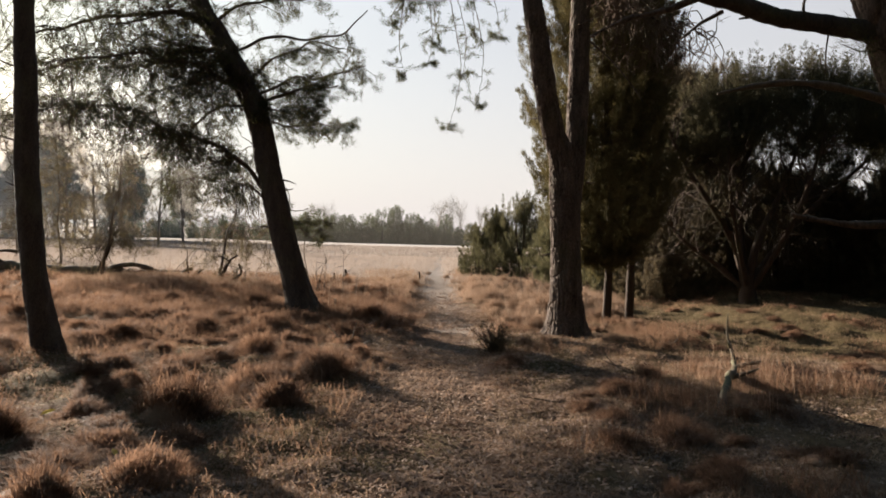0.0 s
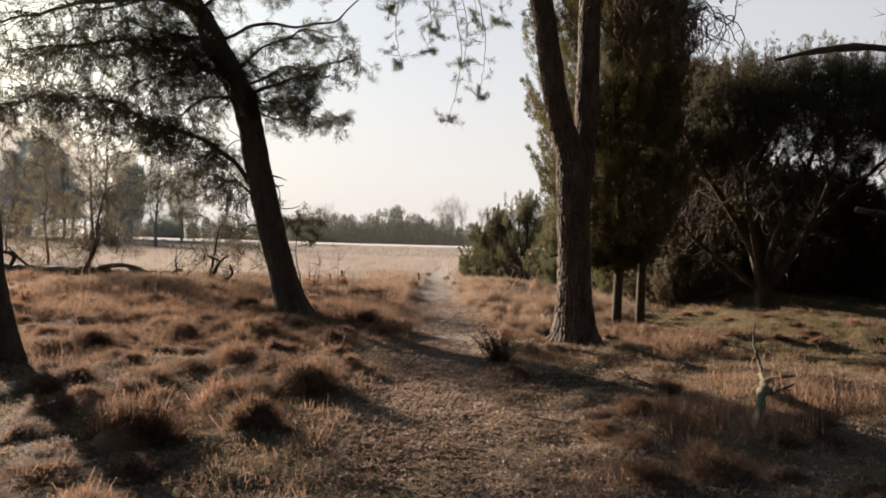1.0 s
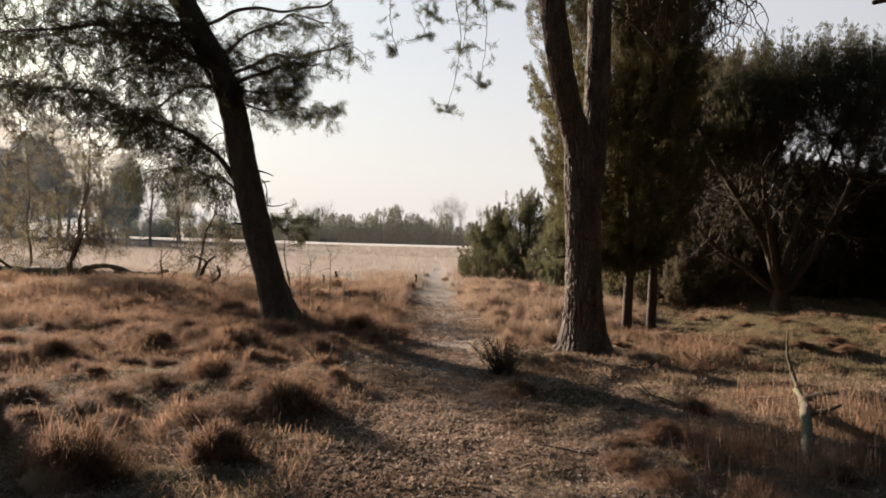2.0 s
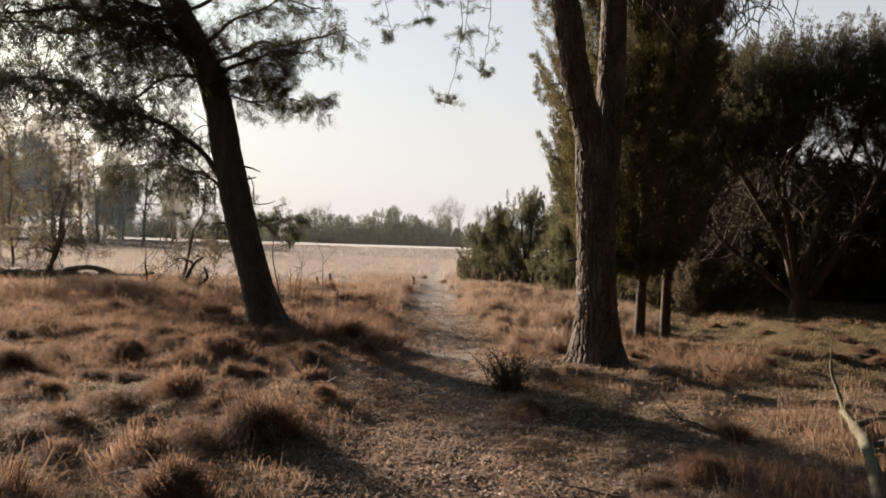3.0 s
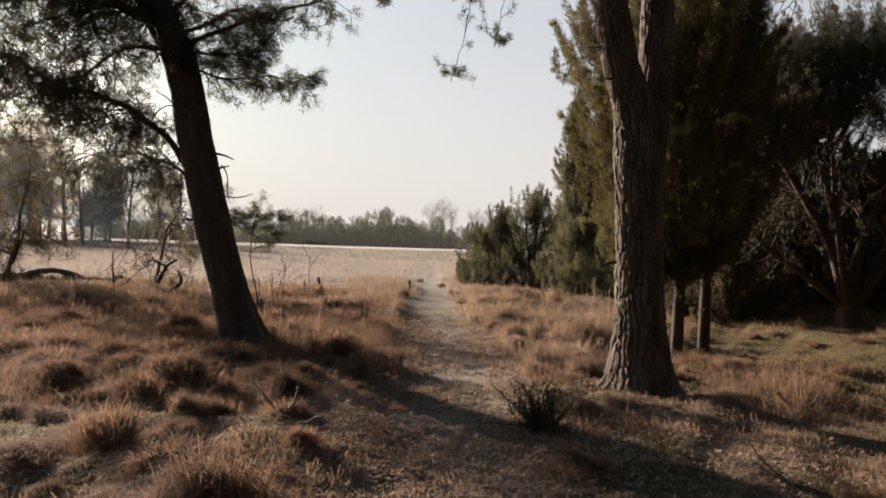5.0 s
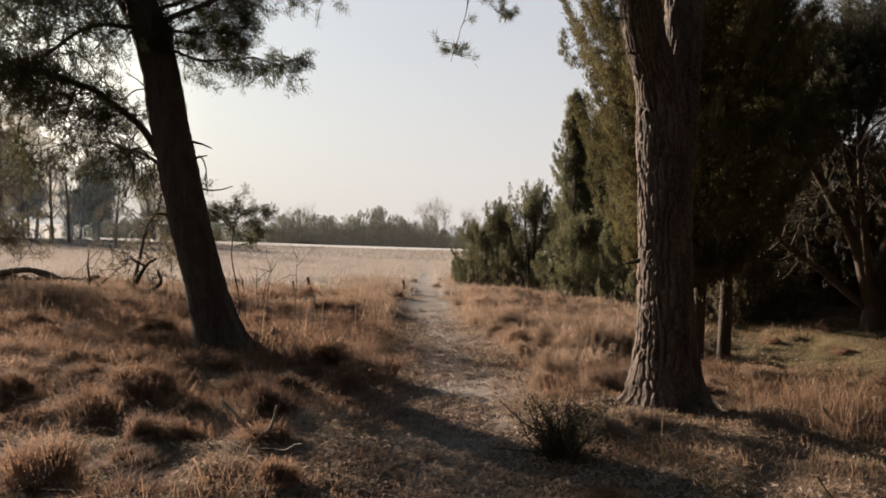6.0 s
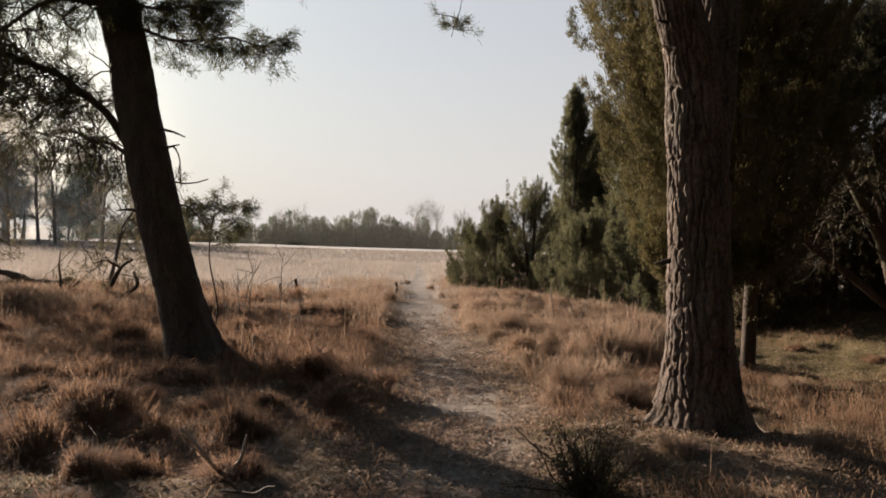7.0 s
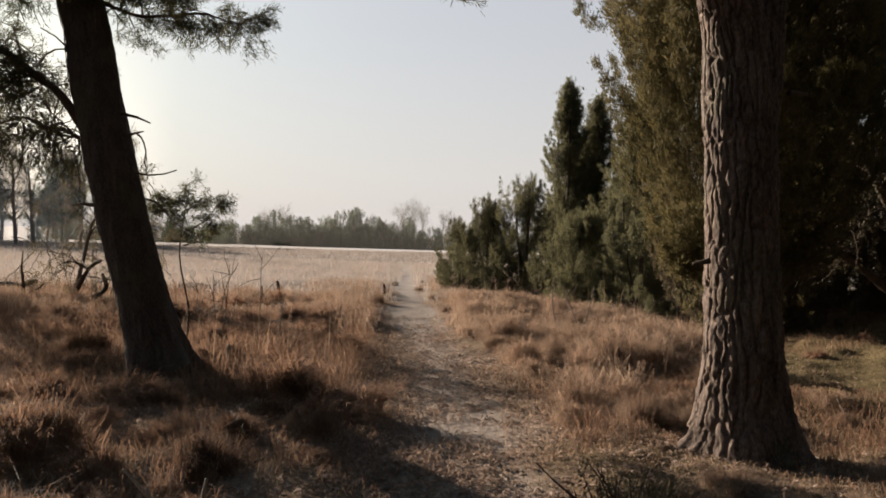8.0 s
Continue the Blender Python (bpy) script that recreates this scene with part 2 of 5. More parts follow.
def curve_through(pts, radii, step):
    """A smooth line through the points, with its radii, in even steps."""
    pts, radii = np.asarray(pts, float), np.asarray(radii, float)
    d = np.concatenate([[0], np.cumsum(np.linalg.norm(np.diff(pts, axis=0), axis=1))])
    n = max(2, int(d[-1] / step) + 1)
    s = np.linspace(0, d[-1], n)
    a = np.concatenate([[2 * pts[0] - pts[1]], pts, [2 * pts[-1] - pts[-2]]])
    i = np.clip(np.searchsorted(d, s, side="right") - 1, 0, len(pts) - 2)
    u = ((s - d[i]) / np.maximum(d[i + 1] - d[i], 1e-9))[:, None]
    p0, p1, p2, p3 = a[i], a[i + 1], a[i + 2], a[i + 3]
    out = 0.5 * (2 * p1 + (p2 - p0) * u + (2 * p0 - 5 * p1 + 4 * p2 - p3) * u ** 2 + (3 * p1 - p0 - 3 * p2 + p3) * u ** 3)
    return out, np.interp(s, d, radii)


def tube(soup, pts, radii, sides=7, wobble=0.0, bark=0.0, flare=0.0, bark_scale=9.0):
    """A round limb along the points. bark: depth of its furrows in metres; flare: root swelling at the start."""
    pts, radii = np.asarray(pts, float), np.asarray(radii, float)
    n = len(pts)
    tan = unit(np.gradient(pts, axis=0))
    ref = np.array([0.0, 1.0, 0.0]) if abs(tan[0][1]) < 0.9 else np.array([1.0, 0.0, 0.0])
    u = unit(np.cross(tan, ref))
    w = np.cross(tan, u)
    ang = np.arange(sides) * 2 * math.pi / sides
    ring = u[:, None] * np.cos(ang)[None, :, None] + w[:, None] * np.sin(ang)[None, :, None]
    r = np.repeat(radii[:, None], sides, 1)
    s = np.concatenate([[0], np.cumsum(np.linalg.norm(np.diff(pts, axis=0), axis=1))])
    if flare:
        swell = np.exp(-np.maximum(s - 0.45, 0) / 0.24)[:, None]
        roots = 0.55 + 0.45 * np.cos(ang * 5 + 0.6)[None] * (0.6 + 0.4 * np.cos(ang * 2 + 1.1)[None])
        r = r * (1 + flare * swell * roots)
    if wobble or bark:
        flat = (pts[:, None] + ring * r[..., None]).reshape(-1, 3)
        if wobble:
            r = r * (1 + wobble * fbm(flat * 3.1, 3).reshape(n, sides))
        if bark and bark_scale > 12:                       # long plates parted by deep cracks
            count = max(6, int(round(2 * math.pi * float(np.median(radii)) / 0.038)))
            warp = vnoise(flat * np.array([7, 7, 4])) * 0.6 + vnoise(flat * np.array([22, 22, 14])) * 0.3
            cu = (np.tile(ang / (2 * math.pi), n) * count + warp + 0.6 * vnoise(flat * np.array([1.5, 1.5, 3.0])))
            cv = np.repeat(s, sides) / 0.33 + 0.3 * vnoise(flat * 16) + 0.5 * vnoise(flat * np.array([5, 5, 3]) + 8)
            iu, iv = np.floor(cu).astype(np.int64), np.floor(cv).astype(np.int64)
            f1, f2 = np.full(len(cu), 9.0), np.full(len(cu), 9.0)
            for du in (-1, 0, 1):
                for dv in (-1, 0, 1):
                    ku, kv = (iu + du) % count, iv + dv
                    dist = np.hypot(cu - (iu + du + 0.1 + 0.8 * hash01(ku, kv, 3 + 0 * ku)), cv - (kv + 0.1 + 0.8 * hash01(ku, kv, 7 + 0 * ku)))
                    f2 = np.where(dist < f1, f1, np.minimum(f2, dist))
                    f1 = np.minimum(f1, dist)
            plate = smooth01(f2 - f1, 0.0, 0.26)
            tilt = hash01((iu % count), iv, 11 + 0 * iu) * 0.3
            r = r + (bark * (plate * (0.85 + tilt) - 0.7) + 0.26 * bark * vnoise(flat * np.array([40, 40, 12])) + 0.22 * bark * vnoise(flat * np.array([90, 90, 60]))).reshape(n, sides)
        elif bark:
            q = flat * np.array([bark_scale, bark_scale, bark_scale * 0.22])
            q = q + 0.35 * np.stack([vnoise(flat * 6), vnoise(flat * 6 + 9), vnoise(flat * 5 + 4)], 1)
            cells = np.minimum(np.abs(vnoise(q)) * 3.0, 1.0) + 0.35 * np.minimum(np.abs(vnoise(q * 2.3 + 5)) * 3, 1)
            r = r + bark * (cells.reshape(n, sides) - 0.9) + 0.25 * bark * vnoise(flat * 42).reshape(n, sides)
    v = pts[:, None] + ring * r[..., None]
    idx = np.arange(n * sides).reshape(n, sides)
    a, b = idx[:-1], np.roll(idx[:-1], -1, 1)
    c, d = np.roll(idx[1:], -1, 1), idx[1:]
    quads = np.stack([a, b, c, d], -1).reshape(-1, 4)
    cap = np.stack([np.full(sides, n * sides), idx[-1], np.roll(idx[-1], -1)], -1)
    soup.add(np.concatenate([v.reshape(-1, 3), [pts[-1] + tan[-1] * radii[-1] * 0.6]]), cap, quads)


def limb(soup, pts, r0, r1, sides=7, step=0.12, wobble=0.06, bark=0.0, flare=0.0, bark_scale=9.0, crook=0.0):
    p, r = curve_through(pts, np.linspace(r0, r1, len(pts)), step)
    if crook:
        grow = np.linspace(0, 1, len(p))[:, None] ** 0.6
        p = p + crook * grow * np.stack([vnoise(p * 2.3 + 3), vnoise(p * 2.3 + 41), vnoise(p * 2.3 + 77)], 1)
    tube(soup, p, r, sides, wobble, bark, flare, bark_scale)
    return p, r


def wander(start, way, length, steps, crook, droop):
    """A crooked line from start: crook is its unsteadiness, droop how much it sinks."""
    p, d, out = np.array(start, float), unit(np.array(way, float)), [np.array(start, float)]
    for _ in range(steps):
        d = unit(d + RNG.normal(0, crook, 3) + np.array([0, 0, -droop]))
        p = p + d * length / steps
        out.append(p)
    return np.array(out)


def needles(soup, pos, way, count, length, width, spread, jitter=0.03):
    """Tufts of thin needles at pos, round way."""
    pos, way = np.repeat(np.asarray(pos, float), count, 0), np.repeat(unit(way), count, 0)
    n = len(pos)
    d = unit(way + RNG.normal(0, spread, (n, 3)))
    side = unit(np.cross(d, RNG.normal(0, 1, (n, 3))))
    ln = (length * RNG.uniform(0.6, 1.15, n))[:, None]
    base = pos + RNG.normal(0, jitter, (n, 3))
    v = np.stack([base - side * width / 2, base + side * width / 2, base + d * ln], 1).reshape(-1, 3)
    soup.add(v, np.arange(n * 3).reshape(-1, 3))


def blades(soup, root, way, height, width, bend):
    """Grass blades: a quad and a tip each, bending over towards way (n, 2)."""
    root, n = np.asarray(root, float), len(root)
    height, width, bend = (np.broadcast_to(np.asarray(a, float), n)[:, None] for a in (height, width, bend))
    w3 = np.concatenate([way, np.zeros((n, 1))], 1)
    turn = RNG.uniform(0, 2 * math.pi, n)
    side = np.stack([np.cos(turn), np.sin(turn), np.zeros(n)], 1)
    up = np.array([[0, 0, 1.0]])
    mid = root + height * (up * 0.62 + w3 * bend * 0.25)
    tip = root + height * (up * (1.0 - 0.42 * np.minimum(bend, 1.6)) + w3 * bend * 0.8)
    v = np.stack([root - side * width / 2, root + side * width / 2, mid + side * width * 0.4, mid - side * width * 0.4, tip], 1).reshape(-1, 3)
    k = np.arange(n)[:, None] * 5
    soup.add(v, k + np.array([[3, 2, 4]]), k + np.array([[0, 1, 2, 3]]))


# ---------------------------------------------------------------- ground
def path_x(y):
    return 0.06 - 0.28 * smooth01(y, 15, 27) + 0.09 * np.sin(np.asarray(y) * 0.55 + 0.6)


def height(x, y):
    """The lie of the land: a flat heath with a worn path, rising under the junipers, sinking slowly to the open field
    to fit its far edge to the camera's view.
    """
    x, y = np.asarray(x, float), np.asarray(y, float)
    p = np.stack([x, y, 0 * x], -1).reshape(-1, 3)
    base = -0.1 - 0.0082 * np.clip(y - 24, 0, 140) - 0.0005 * np.clip(y - 164, 0, None)
    base = base + 0.30 * smooth01(x, 4.5, 7.5) * smooth01(y, 11, 16) * (1 - smooth01(y, 24, 40))
    base = base + 0.07 * smooth01(-x, 3.0, 6.5) * smooth01(y, 15, 19) * (1 - smooth01(y, 23, 30))
    off = np.abs(x - path_x(y))
    rough = smooth01(off, 0.35, 1.3) * (1 - smooth01(np.hypot(x, y - 12), 25, 60))
    lumps = (fbm(p * 0.55, 3) * 0.05 + fbm(p * 2.2 + 31, 3) * 0.055).reshape(x.shape)
    small = (fbm(p * 5.5 + 7, 2) * 0.012).reshape(x.shape) * (1 - smooth01(np.hypot(x, y - 12), 20, 40))
    return base + lumps * rough + small - 0.05 * (1 - smooth01(off, 0.3, 0.9)) * (1 - smooth01(y, 40, 60))


def spaced(lo, hi, fine, far_lo, far_hi):
    """Even steps from lo to hi, then wider and wider ones out to far_lo and far_hi."""
    mid = np.arange(lo, hi + fine / 2, fine)
    up, s = [hi], fine
    while up[-1] < far_hi:
        s *= 1.13
        up.append(up[-1] + s)
    down, s = [lo], fine
    while down[-1] > far_lo:
        s *= 1.13
        down.append(down[-1] - s)
    return np.concatenate([down[:0:-1], mid, up[1:]])


def build_ground():
    gx, gy = spaced(-8, 8, 0.08, -900, 900), spaced(2.0, 26, 0.09, -120, 2500)
    x, y = np.meshgrid(gx, gy)
    z = height(x, y)
    s = Soup()
    idx = np.arange(x.size).reshape(x.shape)
    s.add(np.stack([x, y, z], -1).reshape(-1, 3), None,
          np.stack([idx[:-1, :-1], idx[:-1, 1:], idx[1:, 1:], idx[1:, :-1]], -1).reshape(-1, 4))
    me = s.mesh("ground", ground_material(), True)
    p = np.stack([x, y, 0 * x], -1).reshape(-1, 3)
    n1, n2 = fbm(p * 0.8 + 3, 4).reshape(x.shape), fbm(p * 0.12 + 8, 3).reshape(x.shape)
    off = np.abs(x - path_x(y))
    sand = 0.9 * (1 - smooth01(off + 0.3 * n1, 0.2, 0.72)) * smooth01(y + 2 * n1, 7, 12.5) * (1 - smooth01(y + 2 * n1, 25, 30))
    # the last moss term also imitates dappled crown shade in the near ground's colour
    moss = smooth01(x + 0.8 * n1, 2.0, 4.0) * smooth01(y + n1, 8.5, 11) + 0.6 * (1 - smooth01(off, 1.6, 3.4)) * smooth01(off, 0.3, 0.8) * smooth01(n1, -0.1, 0.5) + 0.7 * smooth01(-x, 0.7, 1.6) * (1 - smooth01(y, 14, 20)) * smooth01(n1, -0.5, 0.2) + 0.75 * (1 - smooth01(y, 9, 12)) * smooth01(n1, -0.1, 0.35)
    field = smooth01(y + 3 * n2, 24, 34)
    # a broken whitish strip across the far field
    far_pale_strip = smooth01(y + 8 * n2, 112, 124) * (1 - smooth01(y, 135, 146)) * smooth01(fbm(p * np.array([0.05, 0.22, 1]) + 5, 3).reshape(x.shape), -0.3, 0.4) * 0.5 * smooth01(x, -75, -20)
    for name, a in (("sand", sand), ("moss", np.clip(moss, 0, 1)), ("field", field), ("far_pale_strip", far_pale_strip)):
        at = me.attributes.new(name, "FLOAT", "POINT")
        at.data.foreach_set("value", np.clip(a, 0, 1).ravel().astype(np.float32))
    return thing("ground", "heath ground with worn sandy path, leaf litter and mossy turf", "ground", me=me, kind="structure")


build_ground()


def at_ground(x, y, sink=0.03):
    return (x, y, float(height(np.array([x]), np.array([y]))[0]) - sink)


# ---------------------------------------------------------------- pines
def shoots(wood, leaf, p, r, count, length, droop=0.12, first=0.1, tufts=3, fine=1.0, aim=None, needle_len=0.075, sub=5, curl=0.25, fill=14):
    """Side shoots with needle tufts along a limb."""
    n = len(p)
    pos, way = [], []
    for _ in range(count):
        i = min(n - 2, int(n * RNG.uniform(first, 1.0)))
        along = unit(p[i + 1] - p[i])
        d = unit(RNG.normal(0, 1, 3) * np.array([1, 1, 0.6]) + along * 0.5 + (0 if aim is None else np.asarray(aim)))
        q = wander(p[i], d, length * RNG.uniform(0.5, 1.15), 6, curl, droop)
        tube(wood, q, np.linspace(min(r[i] * 0.45, 0.011), 0.003, 7) * fine, 4)
        for _ in range(sub):
            j = RNG.integers(1, 6)
            d2 = unit(unit(q[j + 1] - q[j]) + RNG.normal(0, 0.7, 3))
            t = wander(q[j], d2, length * RNG.uniform(0.22, 0.5), 4, curl, droop * 0.6)
            tube(wood, t, np.linspace(0.0044, 0.0025, 5) * fine, 3)
            k = RNG.uniform(0.25, 1.0, tufts) * 4
            a = np.minimum(k.astype(int), 3)
            pos.append(t[a] + (t[a + 1] - t[a]) * (k - a)[:, None])
            way.append(t[a + 1] - t[a])
        pos.append(q[-1:]), way.append(q[-1:] - q[-2:-1])
    if pos:
        needles(leaf, np.concatenate(pos), np.concatenate(way), fill, needle_len, 0.0072 * fine, 0.75)


def hanging(wood, leaf, top, count, length, spread, needle_every=0.5):
    """Thin twigs that hang down in crooked curves, with a few needles at their ends."""
    pos, way = [], []
    for _ in range(count):
        s = np.asarray(top[RNG.integers(len(top))]) + RNG.normal(0, spread, 3) * np.array([1, 1, 0.3])
        q = wander(s, RNG.normal(0, 0.7, 3) + np.array([0, 0, -0.5]), length * RNG.uniform(0.45, 1.1), 9, 0.34, 0.17)
        tube(wood, q, np.linspace(0.011, 0.004, 10), 4)
        for _ in range(3):
            j = RNG.integers(3, 9)
            t = wander(q[j], RNG.normal(0, 1, 3) + np.array([0, 0, -0.4]), length * 0.22, 4, 0.4, 0.05)
            tube(wood, t, np.linspace(0.006, 0.003, 5), 3)
            if RNG.random() < needle_every:
                pos.append(t[2:]), way.append(t[2:] - t[1:-1])
        if RNG.random() < needle_every:
            pos.append(q[-3:]), way.append(q[-3:] - q[-4:-1])
    if pos:
        needles(leaf, np.concatenate(pos), np.concatenate(way), 12, 0.065, 0.008, 0.6)


def high_crown(wood, leaf, top, n, reach, low, high, fill=8):
    """The crown above the trunk's fork: whorled limbs with shoots, wider below."""
    n = int(n * 1.1)
    for i in range(n):
        z = low + (high - low) * (i + RNG.random()) / n
        a = RNG.uniform(0, 2 * math.pi)
        # spread wider, mostly out of view, to block sky light from above
        ln = 1.4 * reach * (1.1 - 0.6 * (z - low) / (high - low)) * RNG.uniform(0.7, 1.1)
        k = (z - low) / (high - low)
        start = np.array(top[0]) * (1 - k) + np.array(top[1]) * k
        q = wander(start, (math.cos(a), math.sin(a), 0.35), ln, 8, 0.16, 0.03)
        tube(wood, q, np.linspace(0.05, 0.012, 9), 5)
        shoots(wood, leaf, q, np.linspace(0.05, 0.012, 9), 12, 0.85, fill=fill + 4, sub=4, tufts=4, fine=1.3)


def finish_tree(name, label, parts, group="", category="pine tree"):
    """parts: (name, soup, material, smooth, label), the first a trunk, whose first vertices give the base."""
    base = parts[0][1].v[0][:8].mean(0)
    tree = thing(name, label, category, base, group)
    for pn, soup, mat, smooth, plabel in parts:
        if soup.n:
            me = soup.mesh(pn, mat, smooth)
            me.transform(Matrix.Translation(-Vector(base)))
            part(pn, me, tree, plabel, "stuff" if pn in ("twig_spray", "crown") else "")
    return tree


def pine_a():
    """The slim upright pine beside the walker's start."""
    trunk, wood, leaf = Soup(), Soup(), Soup()
    limb(trunk, [(-4.57, 8.85, -0.45), (-4.63, 8.85, -0.05), (-4.81, 8.85, 0.91), (-4.91, 8.85, 2.1), (-4.94, 8.85, 3.29), (-4.97, 8.85, 4.08), (-5.05, 8.9, 8.8)],
         0.165, 0.10, 40, 0.03, 0.05, 0.012, 0.45)
    for z, ln in ((3.27, -0.5), (2.43, -0.55), (1.85, -0.3), (1.2, 0.25)):
        limb(wood, wander((-4.93, 8.85, z), (ln, 0.05, 0.1), abs(ln), 4, 0.12, 0.0), 0.016, 0.006, 5)
    high_crown(wood, leaf, ((-4.97, 8.85, 5.2), (-5.05, 8.9, 8.9)), 11, 1.8, 5.2, 8.9)
    finish_tree("pine_tree", "slim upright pine trunk with dark furrowed bark in grass tussocks",
                [("trunk", trunk, BARK_DARK, True, ""), ("twig_spray", wood, TWIG, True, ""), ("crown", leaf, NEEDLE, False, "green pine needles")])


def pine_b():
    """The leaning pine with the crooked knee and the long drooping limbs."""
    trunk, wood, leaf = Soup(), Soup(), Soup()
    pts = [(-2.46, 13.97, -0.5), (-2.57, 14.0, -0.06), (-2.96, 14.1, 1.21), (-3.25, 14.2, 2.27), (-3.6, 14.4, 3.62), (-3.97, 14.5, 4.33), (-4.47, 14.65, 5.21), (-4.89, 14.8, 5.9), (-5.6, 15.0, 8.2), (-5.8, 15.1, 9.6)]
    p, r = curve_through(pts, [0.27, 0.255, 0.225, 0.22, 0.215, 0.22, 0.2, 0.18, 0.11, 0.05], 0.03)
    tube(trunk, p, r, 130, 0.05, 0.014, 0.75, 16.0)
    tree_parts = []
    limbs = [
        ([(-3.30, 14.2, 2.10), (-3.83, 14.3, 2.69), (-4.55, 14.5, 3.07), (-5.42, 14.8, 3.36), (-6.22, 15.1, 3.71), (-7.43, 15.5, 3.92), (-8.63, 15.8, 3.88), (-9.6, 16.0, 3.7)], 0.05, 0.014, 120, 0.66),
        ([(-3.2, 14.25, 1.95), (-3.8, 14.8, 2.25), (-4.7, 15.3, 2.5), (-5.7, 15.9, 2.55)], 0.03, 0.01, 12, 0.6),
        ([(-4.23, 14.6, 4.83), (-3.48, 14.4, 5.05), (-2.69, 14.2, 5.08), (-2.03, 14.0, 5.26), (-1.66, 13.9, 5.59)], 0.05, 0.012, 5, 0.4),
        ([(-3.50, 14.4, 3.86), (-2.88, 14.2, 4.03), (-2.09, 13.9, 4.15)], 0.055, 0.014, 20, 0.65),
        ([(-3.7, 14.5, 4.0), (-2.9, 14.7, 4.45), (-2.2, 14.9, 4.6), (-1.7, 15.0, 4.75)], 0.045, 0.012, 26, 0.75),
        ([(-3.55, 14.4, 3.55), (-3.0, 14.6, 3.42), (-2.5, 14.7, 3.42), (-2.05, 14.8, 3.6)], 0.03, 0.01, 30, 0.52),
        ([(-3.9, 14.5, 4.3), (-3.2, 14.6, 4.85), (-2.6, 14.7, 5.1), (-2.1, 14.8, 5.15)], 0.04, 0.012, 24, 0.65),
        ([(-3.55, 14.3, 3.75), (-2.95, 14.05, 3.66), (-2.35, 13.8, 3.72)], 0.03, 0.01, 26, 0.5),
        ([(-3.8, 14.5, 3.84), (-4.15, 14.2, 3.73), (-4.5, 14.0, 3.43), (-4.85, 13.8, 3.18)], 0.035, 0.012, 26, 0.6),
        ([(-3.75, 14.5, 4.0), (-4.25, 14.15, 4.2), (-4.8, 13.9, 4.12), (-5.35, 13.8, 3.9)], 0.035, 0.012, 40, 0.6),
        ([(-3.9, 14.5, 4.2), (-4.3, 14.4, 4.6), (-4.9, 14.3, 4.75), (-5.5, 14.2, 4.6)], 0.035, 0.012, 36, 0.6),
        ([(-3.69, 14.5, 3.9), (-4.3, 14.3, 4.38), (-4.84, 14.0, 4.51), (-5.55, 13.7, 4.53), (-6.13, 13.4, 4.35), (-7.0, 13.2, 4.2)], 0.05, 0.013, 46, 0.8),
        ([(-4.45, 14.6, 5.2), (-5.35, 14.5, 5.58), (-6.3, 14.2, 5.37), (-7.25, 14.0, 4.97), (-8.2, 13.9, 4.6)], 0.055, 0.014, 46, 0.9),
        ([(-4.3, 14.6, 4.9), (-5.2, 15.0, 4.9), (-6.4, 15.6, 4.8), (-7.6, 16.1, 4.9), (-8.8, 16.5, 4.7)], 0.055, 0.014, 44, 0.9),
        ([(-4.45, 14.65, 5.15), (-5.0, 14.2, 5.5), (-5.6, 13.8, 5.3), (-6.2, 13.6, 5.0)], 0.04, 0.012, 36, 0.7),
        ([(-4.75, 14.75, 5.65), (-5.3, 14.3, 6.0), (-6.0, 14.0, 5.9), (-6.8, 13.9, 5.7)], 0.04, 0.012, 36, 0.75),
        ([(-4.3, 14.6, 4.9), (-4.8, 14.3, 4.75), (-5.4, 14.1, 4.9), (-6.0, 14.0, 4.75)], 0.035, 0.012, 28, 0.65),
        ([(-4.6, 14.7, 5.4), (-3.9, 14.9, 5.9), (-3.1, 15.0, 6.0), (-2.5, 15.1, 5.9)], 0.05, 0.012, 24, 0.8),
        ([(-4.9, 14.8, 5.9), (-5.8, 14.5, 6.4), (-7.0, 14.3, 6.3), (-8.3, 14.2, 5.9)], 0.05, 0.012, 36, 0.9),
    ]
    ends = []
    for pts, r0, r1, n, ln in limbs:
        s = Soup()
        q, rr = limb(s, pts, r0 * (1 if pts[-1][0] < -4 else 0.72), r1 * 0.8, 9, 0.08, 0.12, crook=0.19)
        tree_parts.append(("limb", s, TWIG, True, ""))
        shoots(wood, leaf, q, rr, int(n * (1.05 if pts[-1][0] < -4 and pts[0][2] > 4.2 else 1.45)), ln * (1.2 if pts[-1][0] < -4 else 0.85), aim=(0, 0, 0.02), fill=13)
        ends += list(q[len(q) // 3:])
    for place, way, ln in (((-3.16, 14.15, 2.36), (0.6, -0.05, 0.3), 0.4), ((-3.1, 14.15, 2.15), (0.7, -0.05, 0.1), 0.3), ((-3.42, 14.2, 2.75), (-0.5, -0.1, 0.9), 0.6), ((-3.2, 14.0, 1.5), (-0.9, 0, 0.05), 0.28), ((-3.05, 14.1, 1.85), (0.7, -0.05, 0.25), 0.55)):
        limb(wood, wander(place, way, ln, 5, 0.16, 0.0), 0.022 if ln < 0.5 else 0.012, 0.006, 6)
    left = [e for e in ends if e[0] < -4.2]
    hanging(wood, leaf, [e for e in left if e[2] > 3.7], 150, 1.6, 0.4, 0.4)
    hanging(wood, leaf, [e for e in left if e[0] < -6 and e[2] < 4.3], 60, 1.6, 0.35, 0.45)
    hanging(wood, leaf, [(-4.15, 14.5, 2.8), (-4.6, 14.6, 2.9), (-5.2, 14.8, 3.2), (-5.8, 15.0, 3.4)], 85, 1.15, 0.3, 0.75)
